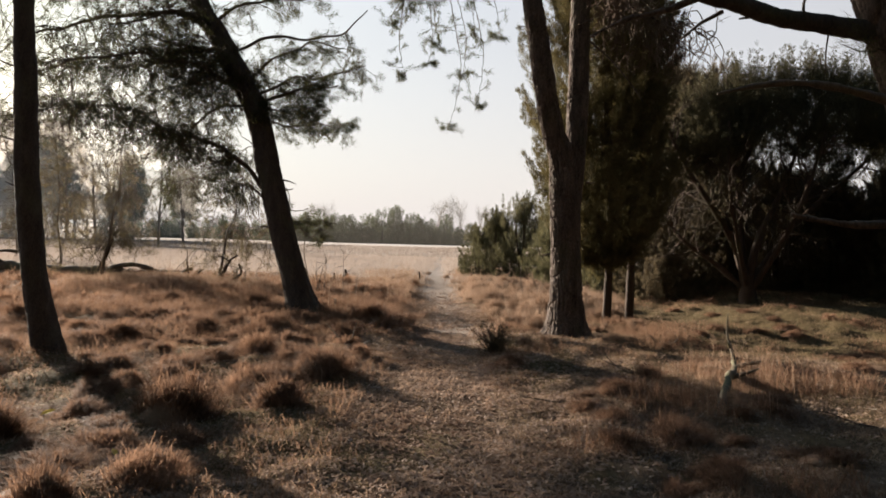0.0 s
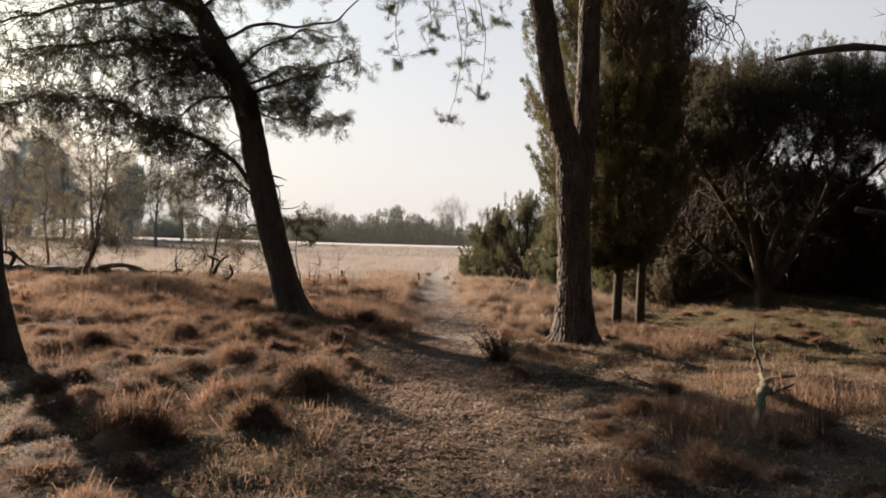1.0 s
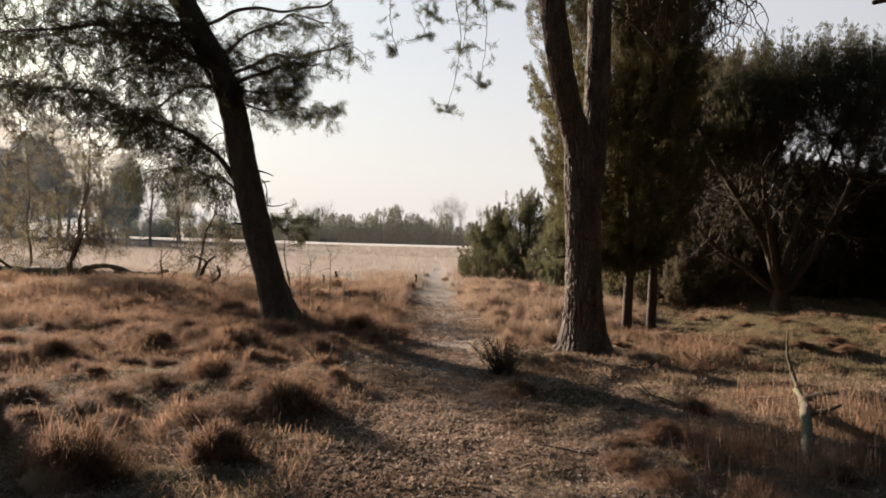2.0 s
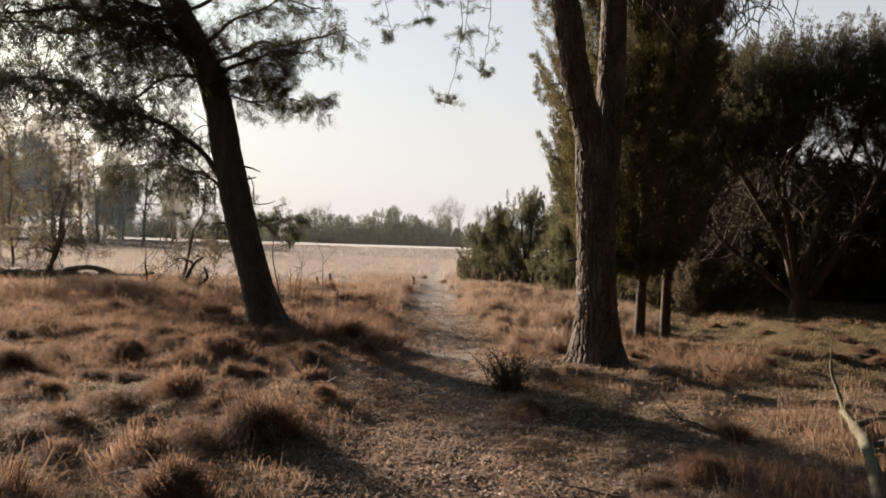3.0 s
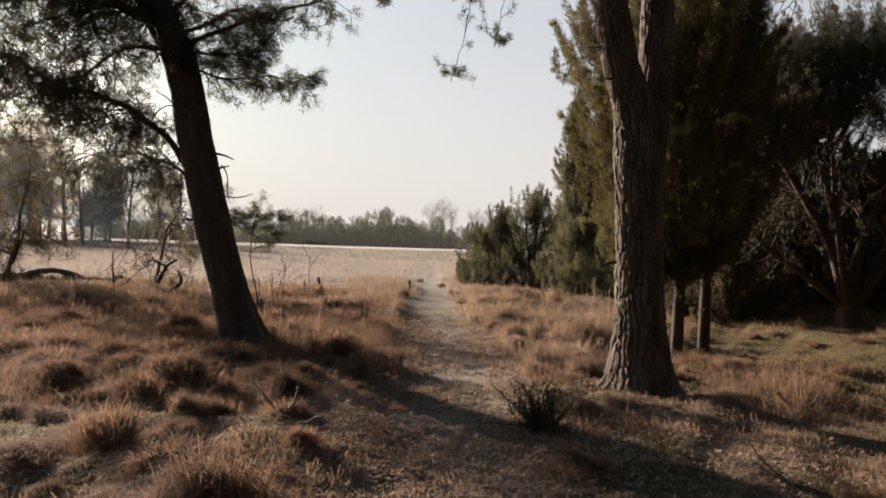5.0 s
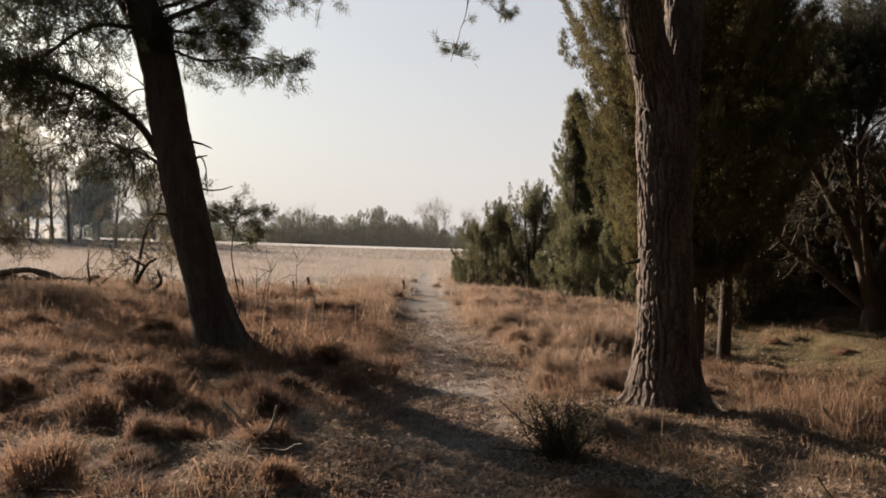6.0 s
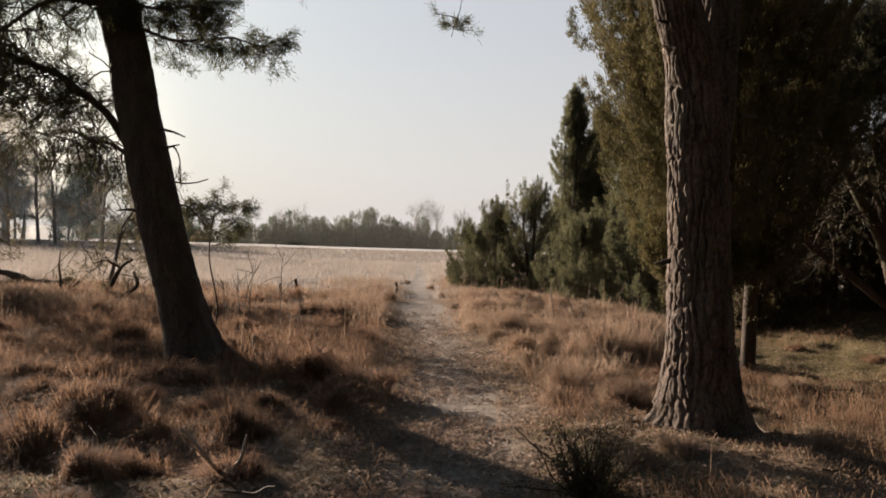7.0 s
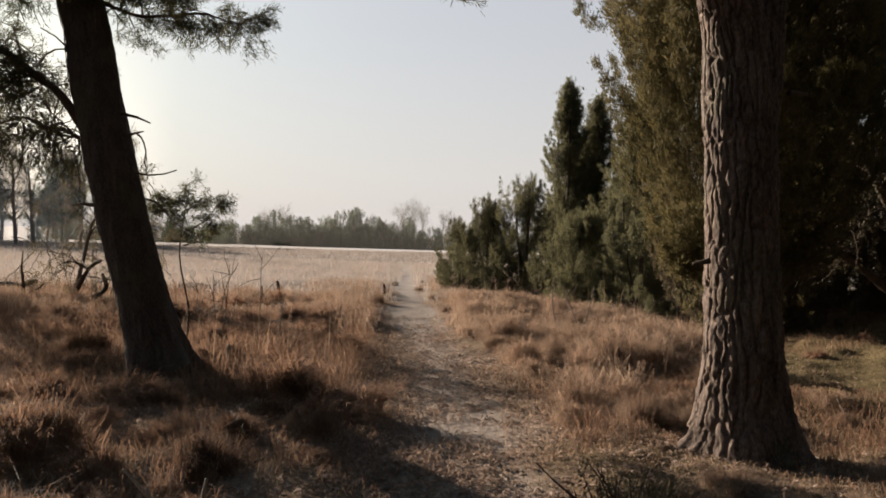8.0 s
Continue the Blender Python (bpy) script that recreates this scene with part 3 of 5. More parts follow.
    high_crown(wood, leaf, ((-5.0, 14.85, 6.2), (-5.8, 15.1, 9.7)), 12, 2.2, 6.2, 9.7)
    # needled sprays that droop from the low limbs behind the trunk
    hanging(wood, leaf, [(-3.7, 14.7, 2.25), (-4.2, 15.0, 2.35), (-4.7, 15.3, 2.5), (-5.2, 15.6, 2.5), (-5.6, 15.9, 2.5)], 46, 0.95, 0.24, 0.85)
    s = Soup()
    q, rr = limb(s, [(-3.05, 14.15, 1.62), (-2.85, 14.4, 1.6), (-2.6, 14.6, 1.4), (-2.35, 14.7, 1.2)], 0.014, 0.006, 7, 0.08, 0.1, crook=0.12)
    tree_parts.append(("limb", s, TWIG, True, ""))
    shoots(wood, leaf, q, rr, 7, 0.22, sub=3, needle_len=0.06, fill=8)
    finish_tree("leaning_pine", "leaning old pine with crooked trunk and drooping needled limbs",
                [("trunk", trunk, BARK_DARK, True, "")] + tree_parts + [("twig_spray", wood, TWIG, True, "bare crooked twigs"), ("crown", leaf, NEEDLE, False, "sparse green pine needles")])


def pine_c():
    """The thick forked pine with coarse bark plates beside the path."""
    trunk, wood, leaf = Soup(), Soup(), Soup()
    p, r = curve_through([(1.96, 11.5, -0.5), (1.94, 11.5, -0.05), (1.91, 11.5, 0.6), (1.88, 11.5, 1.29), (1.83, 11.5, 2.07), (1.78, 11.5, 2.62), (1.60, 11.4, 3.12), (1.45, 11.3, 3.76), (1.35, 11.28, 4.35), (1.22, 11.25, 5.02), (0.9, 11.5, 7.4), (0.8, 11.6, 9.5)],
                         [0.29, 0.275, 0.235, 0.215, 0.225, 0.195, 0.16, 0.155, 0.15, 0.145, 0.10, 0.04], 0.016)
    tube(trunk, p, r, 220, 0.06, 0.022, 0.75, 19.0)
    p, r = curve_through([(1.97, 11.55, 1.7), (1.99, 11.6, 2.35), (2.02, 11.68, 3.11), (2.04, 11.74, 3.81), (2.04, 11.76, 4.41), (2.05, 11.8, 5.12), (2.15, 11.8, 7.4), (2.3, 12.0, 9.0)],
                         [0.10, 0.15, 0.155, 0.155, 0.15, 0.145, 0.11, 0.05], 0.025)
    stem = Soup()
    tube(stem, p, r, 130, 0.06, 0.017, 0.0, 19.0)
    for place, way, ln, rad in (((1.63, 11.42, 1.2), (-0.9, -0.1, 0.05), 0.13, 0.02), ((1.45, 11.4, 3.25), (-0.9, -0.1, 0.1), 0.2, 0.012), ((2.15, 11.5, 2.3), (0.8, 0.2, 0.1), 0.15, 0.022),
                                ((1.3, 11.4, 4.6), (-0.9, 0.0, 0.2), 0.25, 0.012), ((1.6, 11.4, 2.95), (-0.6, -0.7, -0.1), 0.2, 0.015)):
        limb(wood, wander(place, way, ln, 4, 0.15, 0), rad, rad * 0.5, 7)
    limb(wood, [(2.15, 11.5, 4.45), (2.5, 11.6, 4.2), (2.85, 11.7, 3.85), (3.05, 11.75, 3.6)], 0.016, 0.008, 6)
    parts = []
    # the limb that reaches over the path, with hanging tufts at its end
    reach = Soup()
    q, rr = limb(reach, [(1.15, 11.4, 5.6), (0.7, 11.9, 6.0), (0.2, 12.4, 6.0), (-0.3, 12.8, 5.8), (-0.8, 13.1, 5.5)], 0.06, 0.015, 9, 0.1, 0.1)
    parts.append(("limb", reach, BARK_DARK, True, ""))
    for tip, bend in (((0.01, 12.8, 3.15), 0.25), ((0.5, 12.75, 3.55), 0.2), ((-0.7, 13.2, 4.1), -0.1), ((-0.35, 13.0, 4.3), 0.1), ((0.85, 12.7, 4.7), 0.1), ((-0.95, 13.0, 4.95), -0.1), ((0.25, 12.9, 4.1), 0.15), ((-0.1, 12.8, 4.55), -0.1), ((0.45, 12.6, 4.75), 0.0)):
        tip = np.array(tip)
        top = q[np.argmin(np.linalg.norm(q[:, :2] - tip[:2], axis=1))]
        mid = 0.5 * (top + tip) + np.array([bend, 0, 0])
        c, cr = curve_through([top, mid, 0.25 * top + 0.75 * tip + np.array([bend, 0, 0]) * 0.8, tip], [0.009, 0.006, 0.0045, 0.003], 0.08)
        c[1:-1] += RNG.normal(0, 0.006, (len(c) - 2, 3))
        tube(wood, c, cr, 4)
        pos, way = [], []
        for k in range(11):
            i = int(len(c) * (0.99 - 0.045 * k ** 1.25)) - 1
            if i < 2:
                break
            t = wander(c[i], RNG.normal(0, 0.8, 3) * np.array([1, 1, 0.35]) + np.array([-0.2, 0, -0.1]), RNG.uniform(0.12, 0.36), 4, 0.4, -0.08)
            tube(wood, t, np.linspace(0.005, 0.003, 5), 3)
            pos.append(t[-3:]), way.append(t[-3:] - t[-4:-1])
        for _ in range(3):
            t = wander(c[-2], RNG.normal(0, 1, 3) * np.array([1, 1, 0.3]), RNG.uniform(0.1, 0.2), 4, 0.3, -0.12)
            tube(wood, t, np.linspace(0.004, 0.0025, 5), 3)
            pos += [t[1:]] * 2
            way += [t[1:] - t[:-1]] * 2
        needles(leaf, np.concatenate(pos), np.concatenate(way), 22, 0.085, 0.005, 0.75, 0.02)
    shoots(wood, leaf, q, rr, 22, 0.6, droop=0.2, aim=(-0.3, 0.2, -0.2))
    dead, tangle, none = Soup(), Soup(), Soup()
    q2, _ = limb(dead, [(2.1, 11.75, 5.3), (2.6, 11.95, 5.25), (3.2, 12.15, 5.05), (3.9, 12.4, 4.8)], 0.04, 0.012, 9, 0.1, 0.12)
    hanging(tangle, none, list(q2[3:]), 150, 1.1, 0.22, 0.0)
    parts += [("limb", dead, BARK_DARK, True, ""), ("twig_spray", tangle, DRY_TWIG, True, "dry brown hanging dead twigs")]
    high_crown(wood, leaf, ((1.1, 11.45, 6.2), (0.85, 11.6, 9.5)), 9, 2.0, 6.3, 9.4)
    high_crown(wood, leaf, ((2.1, 11.75, 6.6), (2.3, 12.0, 9.0)), 8, 1.9, 6.6, 9.0)
    finish_tree("forked_pine", "thick forked pine with deeply plated grey-brown bark beside the path",
                [("trunk", trunk, BARK, True, ""), ("stem", stem, BARK, True, "second stem of the fork")] + parts + [("twig_spray", wood, TWIG, True, ""), ("crown", leaf, NEEDLE, False, "hanging green pine needle tufts")])


def pine_d():
    """The pine whose limbs reach over the start of the walk."""
    trunk, wood, leaf = Soup(), Soup(), Soup()
    limb(trunk, [(4.55, 5.65, -0.5), (4.42, 5.65, 0.0), (3.95, 5.6, 1.4), (3.42, 5.55, 2.6), (3.2, 5.5, 3.05), (2.98, 5.5, 3.7), (2.75, 5.5, 6.0), (2.7, 5.5, 8.5)], 0.24, 0.10, 72, 0.03, 0.05, 0.02, 0.45)
    parts = []
    for pts, r0, r1, mat in (([(3.2, 5.52, 3.03), (3.02, 5.5, 3.04), (2.69, 5.5, 3.08), (2.34, 5.45, 3.11), (2.03, 5.4, 3.18), (1.73, 5.35, 3.24), (1.4, 5.3, 3.5)], 0.085, 0.04, BARK_DARK),
                             ([(1.78, 5.35, 3.21), (1.52, 5.3, 3.09), (1.22, 5.2, 2.99), (0.96, 5.1, 2.84)], 0.028, 0.008, BARK),
                             ([(3.5, 5.5, 2.45), (3.1, 5.1, 2.40), (2.79, 4.8, 2.41), (2.42, 4.7, 2.46), (2.09, 4.6, 2.46), (1.83, 4.55, 2.42), (1.61, 4.5, 2.36)], 0.04, 0.008, DEADWOOD),
                             ([(3.85, 5.55, 1.7), (3.4, 5.3, 1.66), (3.06, 5.2, 1.63), (2.74, 5.1, 1.62), (2.31, 5.0, 1.67)], 0.045, 0.015, BARK)):
        s = Soup()
        limb(s, pts, r0, r1, 18, 0.04, 0.1, 0.008)
        parts.append(("limb", s, mat, True, ""))
    for place, way, ln in (((1.95, 5.4, 3.12), (-0.8, 0, -0.35), 0.35), ((2.2, 5.42, 3.1), (-0.5, 0, -0.2), 0.12), ((2.55, 5.45, 3.05), (-0.3, 0, 0.9), 0.3)):
        limb(wood, wander(place, way, ln, 4, 0.12, 0), 0.016, 0.006, 6)
    q = wander((2.75, 5.48, 3.0), (-0.2, -0.1, -0.8), 0.3, 4, 0.2, 0)
    tube(wood, q, np.linspace(0.007, 0.004, 5), 4)
    needles(leaf, q[2:], q[2:] - q[1:-1], 16, 0.1, 0.004, 0.7)
    for _ in range(6):
        q = wander((3.02 + RNG.uniform(-0.06, 0.2), 5.45, RNG.uniform(2.6, 3.0)), (-0.5, -0.3, -0.2), 0.35, 4, 0.25, 0)
        tube(wood, q, np.linspace(0.007, 0.004, 5), 4)
        needles(leaf, q[1:], q[1:] - q[:-1], 22, 0.1, 0.004, 0.6)
    high_crown(wood, leaf, ((2.8, 5.5, 5.6), (2.7, 5.5, 8.5)), 9, 1.9, 5.6, 8.4)
    finish_tree("overhanging_pine", "reddish-barked pine with a thick bare limb reaching out sideways",
                [("trunk", trunk, BARK, True, "")] + parts + [("twig_spray", wood, TWIG, True, ""), ("crown", leaf, NEEDLE, False, "")])


# ---------------------------------------------------------------- junipers
def sprays(leaf, start, end, sprigs, count, length, width, wild=0.05, inner=0.4, rise=0.25):
    """Foliage along many branchlets that run from start to end."""
    n = len(start)
    k = RNG.uniform(inner, 1.0, (n, sprigs))[..., None]
    p = start[:, None] * (1 - k) + end[:, None] * k
    p[..., 2] += (rise * (k[..., 0] - 0.5) ** 2)
    p += RNG.normal(0, wild, p.shape)
    d = np.repeat(unit(end - start)[:, None], sprigs, 1) + RNG.normal(0, 0.35, p.shape) + np.array([0, 0, 0.3])
    needles(leaf, p.reshape(-1, 3), d.reshape(-1, 3), count, length, width, 0.5, wild * 0.4)


def plumes(leaf, start, end, sprigs, count, length, thick):
    """Feathery plumes: each a bundle of sprigs that narrows to a point at its end."""
    n = len(start)
    k = RNG.uniform(0.0, 1.0, (n, sprigs))[..., None]
    bow = np.stack([RNG.normal(0, 0.06, n), RNG.normal(0, 0.06, n), -RNG.uniform(0.02, 0.14, n)], 1)[:, None]
    p = start[:, None] * (1 - k) + end[:, None] * k + bow * 4 * k * (1 - k)
    p = p + np.clip(RNG.normal(0, 1, p.shape), -1.5, 1.5) * thick * (1.08 - k) ** 0.75
    d = np.repeat(unit(end - start)[:, None], sprigs, 1) + RNG.normal(0, 0.3, p.shape) + np.array([0, 0, 0.25])
    needles(leaf, p.reshape(-1, 3), d.reshape(-1, 3), count, length, length * 0.15, 0.38, 0.02)


def juniper(name, label, x, y, tall, wide, n, mat=JUNIPER, bottom=0.1, lean=(0, 0), stems=3, spires=4, sprig=0.06, group="junipers", shape=None, count=9, girth=None, ragged=1.0, spread=0.38, gaps=-0.5, sprigs=66, tight=1.0):
    """A juniper: a few stems and upswept sprays that form an uneven column with ragged tips."""
    trunk, leaf, others = Soup(), Soup(), []
    girth = girth or 0.018 * tall + 0.01
    for i in range(stems):
        a = 2 * math.pi * i / stems + 0.5
        o = np.array([math.cos(a), math.sin(a), 0]) * wide * (0.14 if i else 0.02)
        s = trunk if i == 0 else Soup()
        limb(s, [o * 0.5 + np.array([0, 0, -0.15]), o + np.array([0, 0, tall * 0.3]), o * 2.0 + np.array([lean[0] * 0.6, lean[1] * 0.6, tall * 0.6]), o * 1.4 + np.array([lean[0], lean[1], tall * 0.88])],
             girth * (1 if i == 0 else 0.7), 0.01, 10, 0.1, 0.1, 0.006)
        if i:
            others.append(s)
    f = RNG.uniform(0, 1, n) ** 0.9
    z = tall * (bottom + (1 - bottom) * f)
    a = RNG.uniform(0, 2 * math.pi, n)
    prof = shape(f) if shape else np.sqrt(np.clip(1 - ((f - 0.35) / 0.68) ** 2, 0.02, 1))
    key = np.stack([np.cos(a) * 1.4, np.sin(a) * 1.4, z * 1.1 + x * 3.7], 1)
    rad = wide * prof * (1 + ragged * (0.34 * vnoise(key * 1.3) + 0.3 * vnoise(key * 3.4 + 5))) * RNG.uniform(0.62, 1.08, n)
    full = vnoise(key * np.array([2.6, 2.6, 2.2]) + 31) > gaps          # holes where the dark inside shows
    f, z, a, rad = f[full], z[full], a[full], rad[full]
    k = int(full.sum()) // 20
    f, z, a, rad = f[:k], z[:k], a[:k], rad[:k]
    plume = np.minimum(0.18 * tall + 0.25 * wide, 0.95) * RNG.uniform(0.6, 1.2, k)
    out = np.stack([np.cos(a), np.sin(a), 0 * a], 1)
    mid = np.stack([lean[0] * f, lean[1] * f, z], 1)
    end = mid + out * rad[:, None]
    start = end - (out * 0.55 + np.array([0, 0, 0.85])) * plume[:, None]
    low = 0.03 + bottom * tall * 0.9
    start[:, 2], end[:, 2] = np.maximum(start[:, 2], low), np.maximum(end[:, 2], low + 0.12)
    plumes(leaf, start, end, sprigs, count, sprig, (0.05 + 0.025 * wide) * tight)
    core = mid + out * (rad * RNG.uniform(0.2, 0.7, k))[:, None]                   # the shaded inside
    core[:, 2] = np.maximum(core[:, 2], low + 0.1)
    plumes(leaf, core - np.array([0, 0, 0.3]), core, 14, count, sprig * 1.2, 0.14 * wide + 0.05)
    tops = np.stack([lean[0] + RNG.normal(0, spread, spires) * wide, lean[1] + RNG.normal(0, spread, spires) * wide, tall * RNG.uniform(0.88, 1.06, spires)], 1)
    plumes(leaf, tops - np.array([0, 0, 0.3 * min(tall, 3.5)]) + RNG.normal(0, 0.05, (spires, 3)), tops, 90, count, sprig, 0.07)
    tree = thing(name, label, "juniper", at_ground(x, y), group)
    part("trunk", trunk.mesh("trunk", JUNIPER_BARK, True), tree)
    for s in others:
        part("stem", s.mesh("stem", JUNIPER_BARK, True), tree)
    part("foliage", leaf.mesh("foliage", mat), tree, "", "stuff")
    return tree


def juniper_stands():
    juniper("column_juniper", "tall column-shaped juniper with yellow-green sunlit foliage", 3.05, 13.9, 8.2, 1.42, 15000, bottom=0.16, spires=6, stems=1, girth=0.085, ragged=0.5, sprig=0.06, count=9, gaps=-0.45, sprigs=95, tight=0.85, lean=(-0.5, -0.3),
            shape=lambda f: np.clip(0.56 + 1.5 * f, 0.5, 1.0) * np.clip((1.05 - f) * 2.2, 0, 1))
    juniper("column_juniper", "tall dark juniper column with browning dry foliage", 3.62, 14.5, 8.4, 1.0, 9000, JUNIPER_LIFTED, 0.22, stems=1, girth=0.088, ragged=0.6, sprig=0.062, lean=(-0.1, 0.2),
            shape=lambda f: np.clip(0.3 + 1.3 * f, 0.3, 1.0) * np.clip((1.05 - f) * 2.5, 0, 1))
    for x, y, tall, wide, n, spires in ((1.25, 26.2, 1.95, 0.75, 1300, 4), (1.75, 25.3, 2.5, 0.8, 1700, 5), (2.6, 24.5, 3.05, 0.95, 2300, 8), (3.3, 22.2, 2.15, 0.95, 2300, 7), (2.0, 28.6, 2.2, 1.0, 900, 4), (4.1, 20.6, 1.9, 0.8, 1300, 4), (3.5, 26.0, 2.6, 0.9, 1000, 4), (4.5, 23.3, 2.7, 1.0, 1200, 4), (1.5, 31.0, 1.7, 0.9, 700, 3)):
        juniper("juniper_bush", "dark green juniper bush with pointed tips beside the path", x, y, tall, wide, n, JUNIPER_GREEN, bottom=0.0, spires=spires, ragged=1.2, gaps=-0.3)
    for x, y, tall, wide in ((4.3, 28.1, 6.1, 1.05), (5.0, 29.6, 4.6, 1.1), (5.2, 28.4, 5.7, 1.3), (5.6, 25.6, 5.0, 1.3), (6.6, 27.0, 6.6, 1.5)):
        juniper("tall_juniper", "tall pointed juniper behind the lower bushes", x, y, tall, wide, 5200, JUNIPER_GREEN, bottom=0.0, spread=0.14, spires=5, ragged=0.8, sprig=0.075, gaps=-0.4, shape=lambda f: np.clip(1.08 - f ** 2.2, 0.12, 1))
    # the outermost on the right stand out of view, added for shade
    for x, y, tall, wide, n in ((5.4, 18.6, 5.8, 1.3, 2300), (6.6, 20.5, 6.1, 1.6, 2300), (8.1, 20.8, 5.9, 1.2, 2300), (12.4, 20.0, 3.4, 1.8, 1100), (7.9, 22.5, 6.5, 1.8, 1700), (14.5, 18.5, 5.6, 1.9, 1500), (10.7, 17.5, 3.2, 1.3, 1400), (12.9, 15.0, 4.6, 1.5, 1300), (8.4, 19.0, 3.2, 1.1, 1500), (9.7, 18.9, 3.0, 1.2, 1900), (11.4, 19.2, 3.2, 1.3, 1900), (13.4, 17.0, 2.5, 1.4, 1400), (10.6, 21.5, 3.4, 1.4, 1600)):
        juniper("thicket_juniper", "dark shaded juniper in the thicket", x, y, tall, wide, n * 2, JUNIPER_LIFTED, 0.02, group="thicket junipers", sprig=0.09)


def unseen_thicket():
    # never in view: added to keep sky light from behind off the trunks
    t = juniper("thicket_juniper", "unseen juniper thicket added to block sky light from behind", -2.6, -3.6, 4.6, 1.7, 2600, JUNIPER_SHADE, 0.0, group="thicket junipers", sprig=0.14, count=6)
    for x, y, k in ((0.4, -5.2, 1.15), (3.3, -4.2, 1.0), (6.2, -2.6, 1.1), (8.8, 0.2, 1.05), (-5.6, -3.0, 1.1), (-8.6, -1.2, 1.15), (-11.2, 2.0, 1.05), (-4.0, -7.0, 1.4), (2.2, -8.0, 1.45), (6.6, -6.5, 1.4), (10.8, 3.8, 1.0), (-9.0, -6.0, 1.4)):
        made = copy_thing(t, pose(*at_ground(x, y), 0, 0, RNG.uniform(0, 360)))
        made.scale = (k * 1.2, k * 1.2, k * 1.3)


def spreading_juniper():
    """The old many-stemmed juniper with a broad dark canopy."""
    x0, y0 = 6.7, 16.4
    base = np.array(at_ground(x0, y0))
    trunk, wood, leaf = Soup(), Soup(), Soup()
    limb(trunk, [(0.02, 0, -0.6), (-0.02, 0, 0.1), (-0.05, 0, 0.62)], 0.2, 0.16, 22, 0.04, 0.1, 0.02, 0.15)
    tree = thing("spreading_juniper", "old many-stemmed spreading juniper with a broad dark canopy", "juniper", base, "junipers")
    starts, ends = [], []
    for pts, r0 in (([(-0.05, 0, 0.35), (-0.4, -0.1, 1.3), (-1.1, -0.4, 2.2), (-1.7, -0.6, 2.95), (-2.2, -0.7, 3.9)], 0.11), ([(-0.03, 0, 0.35), (0.15, 0, 1.3), (0.5, 0.1, 2.05), (0.76, 0.1, 2.7), (1.2, 0.2, 3.8)], 0.11),
                    ([(-0.05, 0.05, 0.35), (-0.1, 0.4, 1.7), (-0.16, 0.6, 2.6), (0.2, 0.6, 3.5), (0.3, 0.6, 4.4)], 0.09), ([(0, 0, 0.35), (0.5, 0.2, 1.0), (1.3, 0.4, 1.9), (2.3, 0.5, 2.8), (3.2, 0.6, 3.6)], 0.09),
                    ([(-0.1, 0, 0.3), (-0.7, 0.2, 0.85), (-1.4, 0.1, 1.3), (-2.2, -0.2, 2.1)], 0.07), ([(0.05, -0.05, 0.3), (0.4, -0.6, 1.3), (0.7, -1.0, 2.4), (1.0, -1.1, 3.6)], 0.07),
                    ([(-0.1, -0.1, 0.4), (-0.5, -0.5, 1.5), (-0.8, -0.8, 2.6), (-0.9, -0.9, 3.8)], 0.06)):
        s = Soup()
        q, r = limb(s, pts, r0, 0.025, 10, 0.08, 0.1, 0.006)
        part("stem", s.mesh("stem", JUNIPER_BARK, True), tree)
        for _ in range(15):
            i = RNG.integers(len(q) // 3, len(q) - 1)
            t = wander(q[i], RNG.normal(0, 1, 3) + np.array([0, 0, 0.6]), RNG.uniform(0.5, 1.5), 7, 0.3, -0.04)
            tube(wood, t, np.linspace(0.022, 0.006, 8), 5)
            for _ in range(6):
                j = RNG.integers(2, 7)
                u = wander(t[j], RNG.normal(0, 1, 3), RNG.uniform(0.3, 0.9), 5, 0.3, 0)
                tube(wood, u, np.linspace(0.008, 0.003, 6), 3)
                starts.append(u[1]), ends.append(u[-1])
    n = 6500
    d = unit(RNG.normal(0, 1, (n, 3)))
    d[:, 2] = np.abs(d[:, 2]) * 1.0 - 0.25
    d = unit(d)
    c = np.array([1.2, 0.6, 3.6])
    size = np.array([3.6, 2.0, 1.95]) * (1 + 0.16 * vnoise(d * 3.1 + 2) + 0.12 * vnoise(d * 7 + 1))[:, None]
    e = c + d * size * RNG.uniform(0.72, 1.03, (n, 1))
    keep = (vnoise(e * 1.1 + 11) > -0.4 + 0.3 * (e[:, 2] < 3.6)) & ((e[:, 2] > 3.1) | (RNG.random(n) < 0.2))
    opening = ((e[:, 0] - 1.5) / 1.1) ** 2 + ((e[:, 2] - 2.95) / 0.75) ** 2 < 1
    keep &= ~opening | (RNG.random(n) < 0.2)
    e = e[keep]
    plumes(leaf, e - d[keep] * 0.3 - np.array([0, 0, 0.3]), e, 16, 8, 0.06, 0.06)
    sprays(leaf, np.array(starts), np.array(ends), 2, 6, 0.06, 0.009, 0.05)
    part("trunk", trunk.mesh("trunk", JUNIPER_BARK, True), tree)
    part("twig_spray", wood.mesh("twig_spray", JUNIPER_BARK, True), tree, "", "stuff")
    part("canopy", leaf.mesh("canopy", JUNIPER_SHADE), tree, "dense juniper foliage darkened to stand for shade", "stuff")


reseed(101)
pine_a()
reseed(102)
pine_b()
reseed(103)
pine_c()
reseed(104)
pine_d()
reseed(105)
juniper_stands()
reseed(106)
unseen_thicket()
reseed(107)
spreading_juniper()


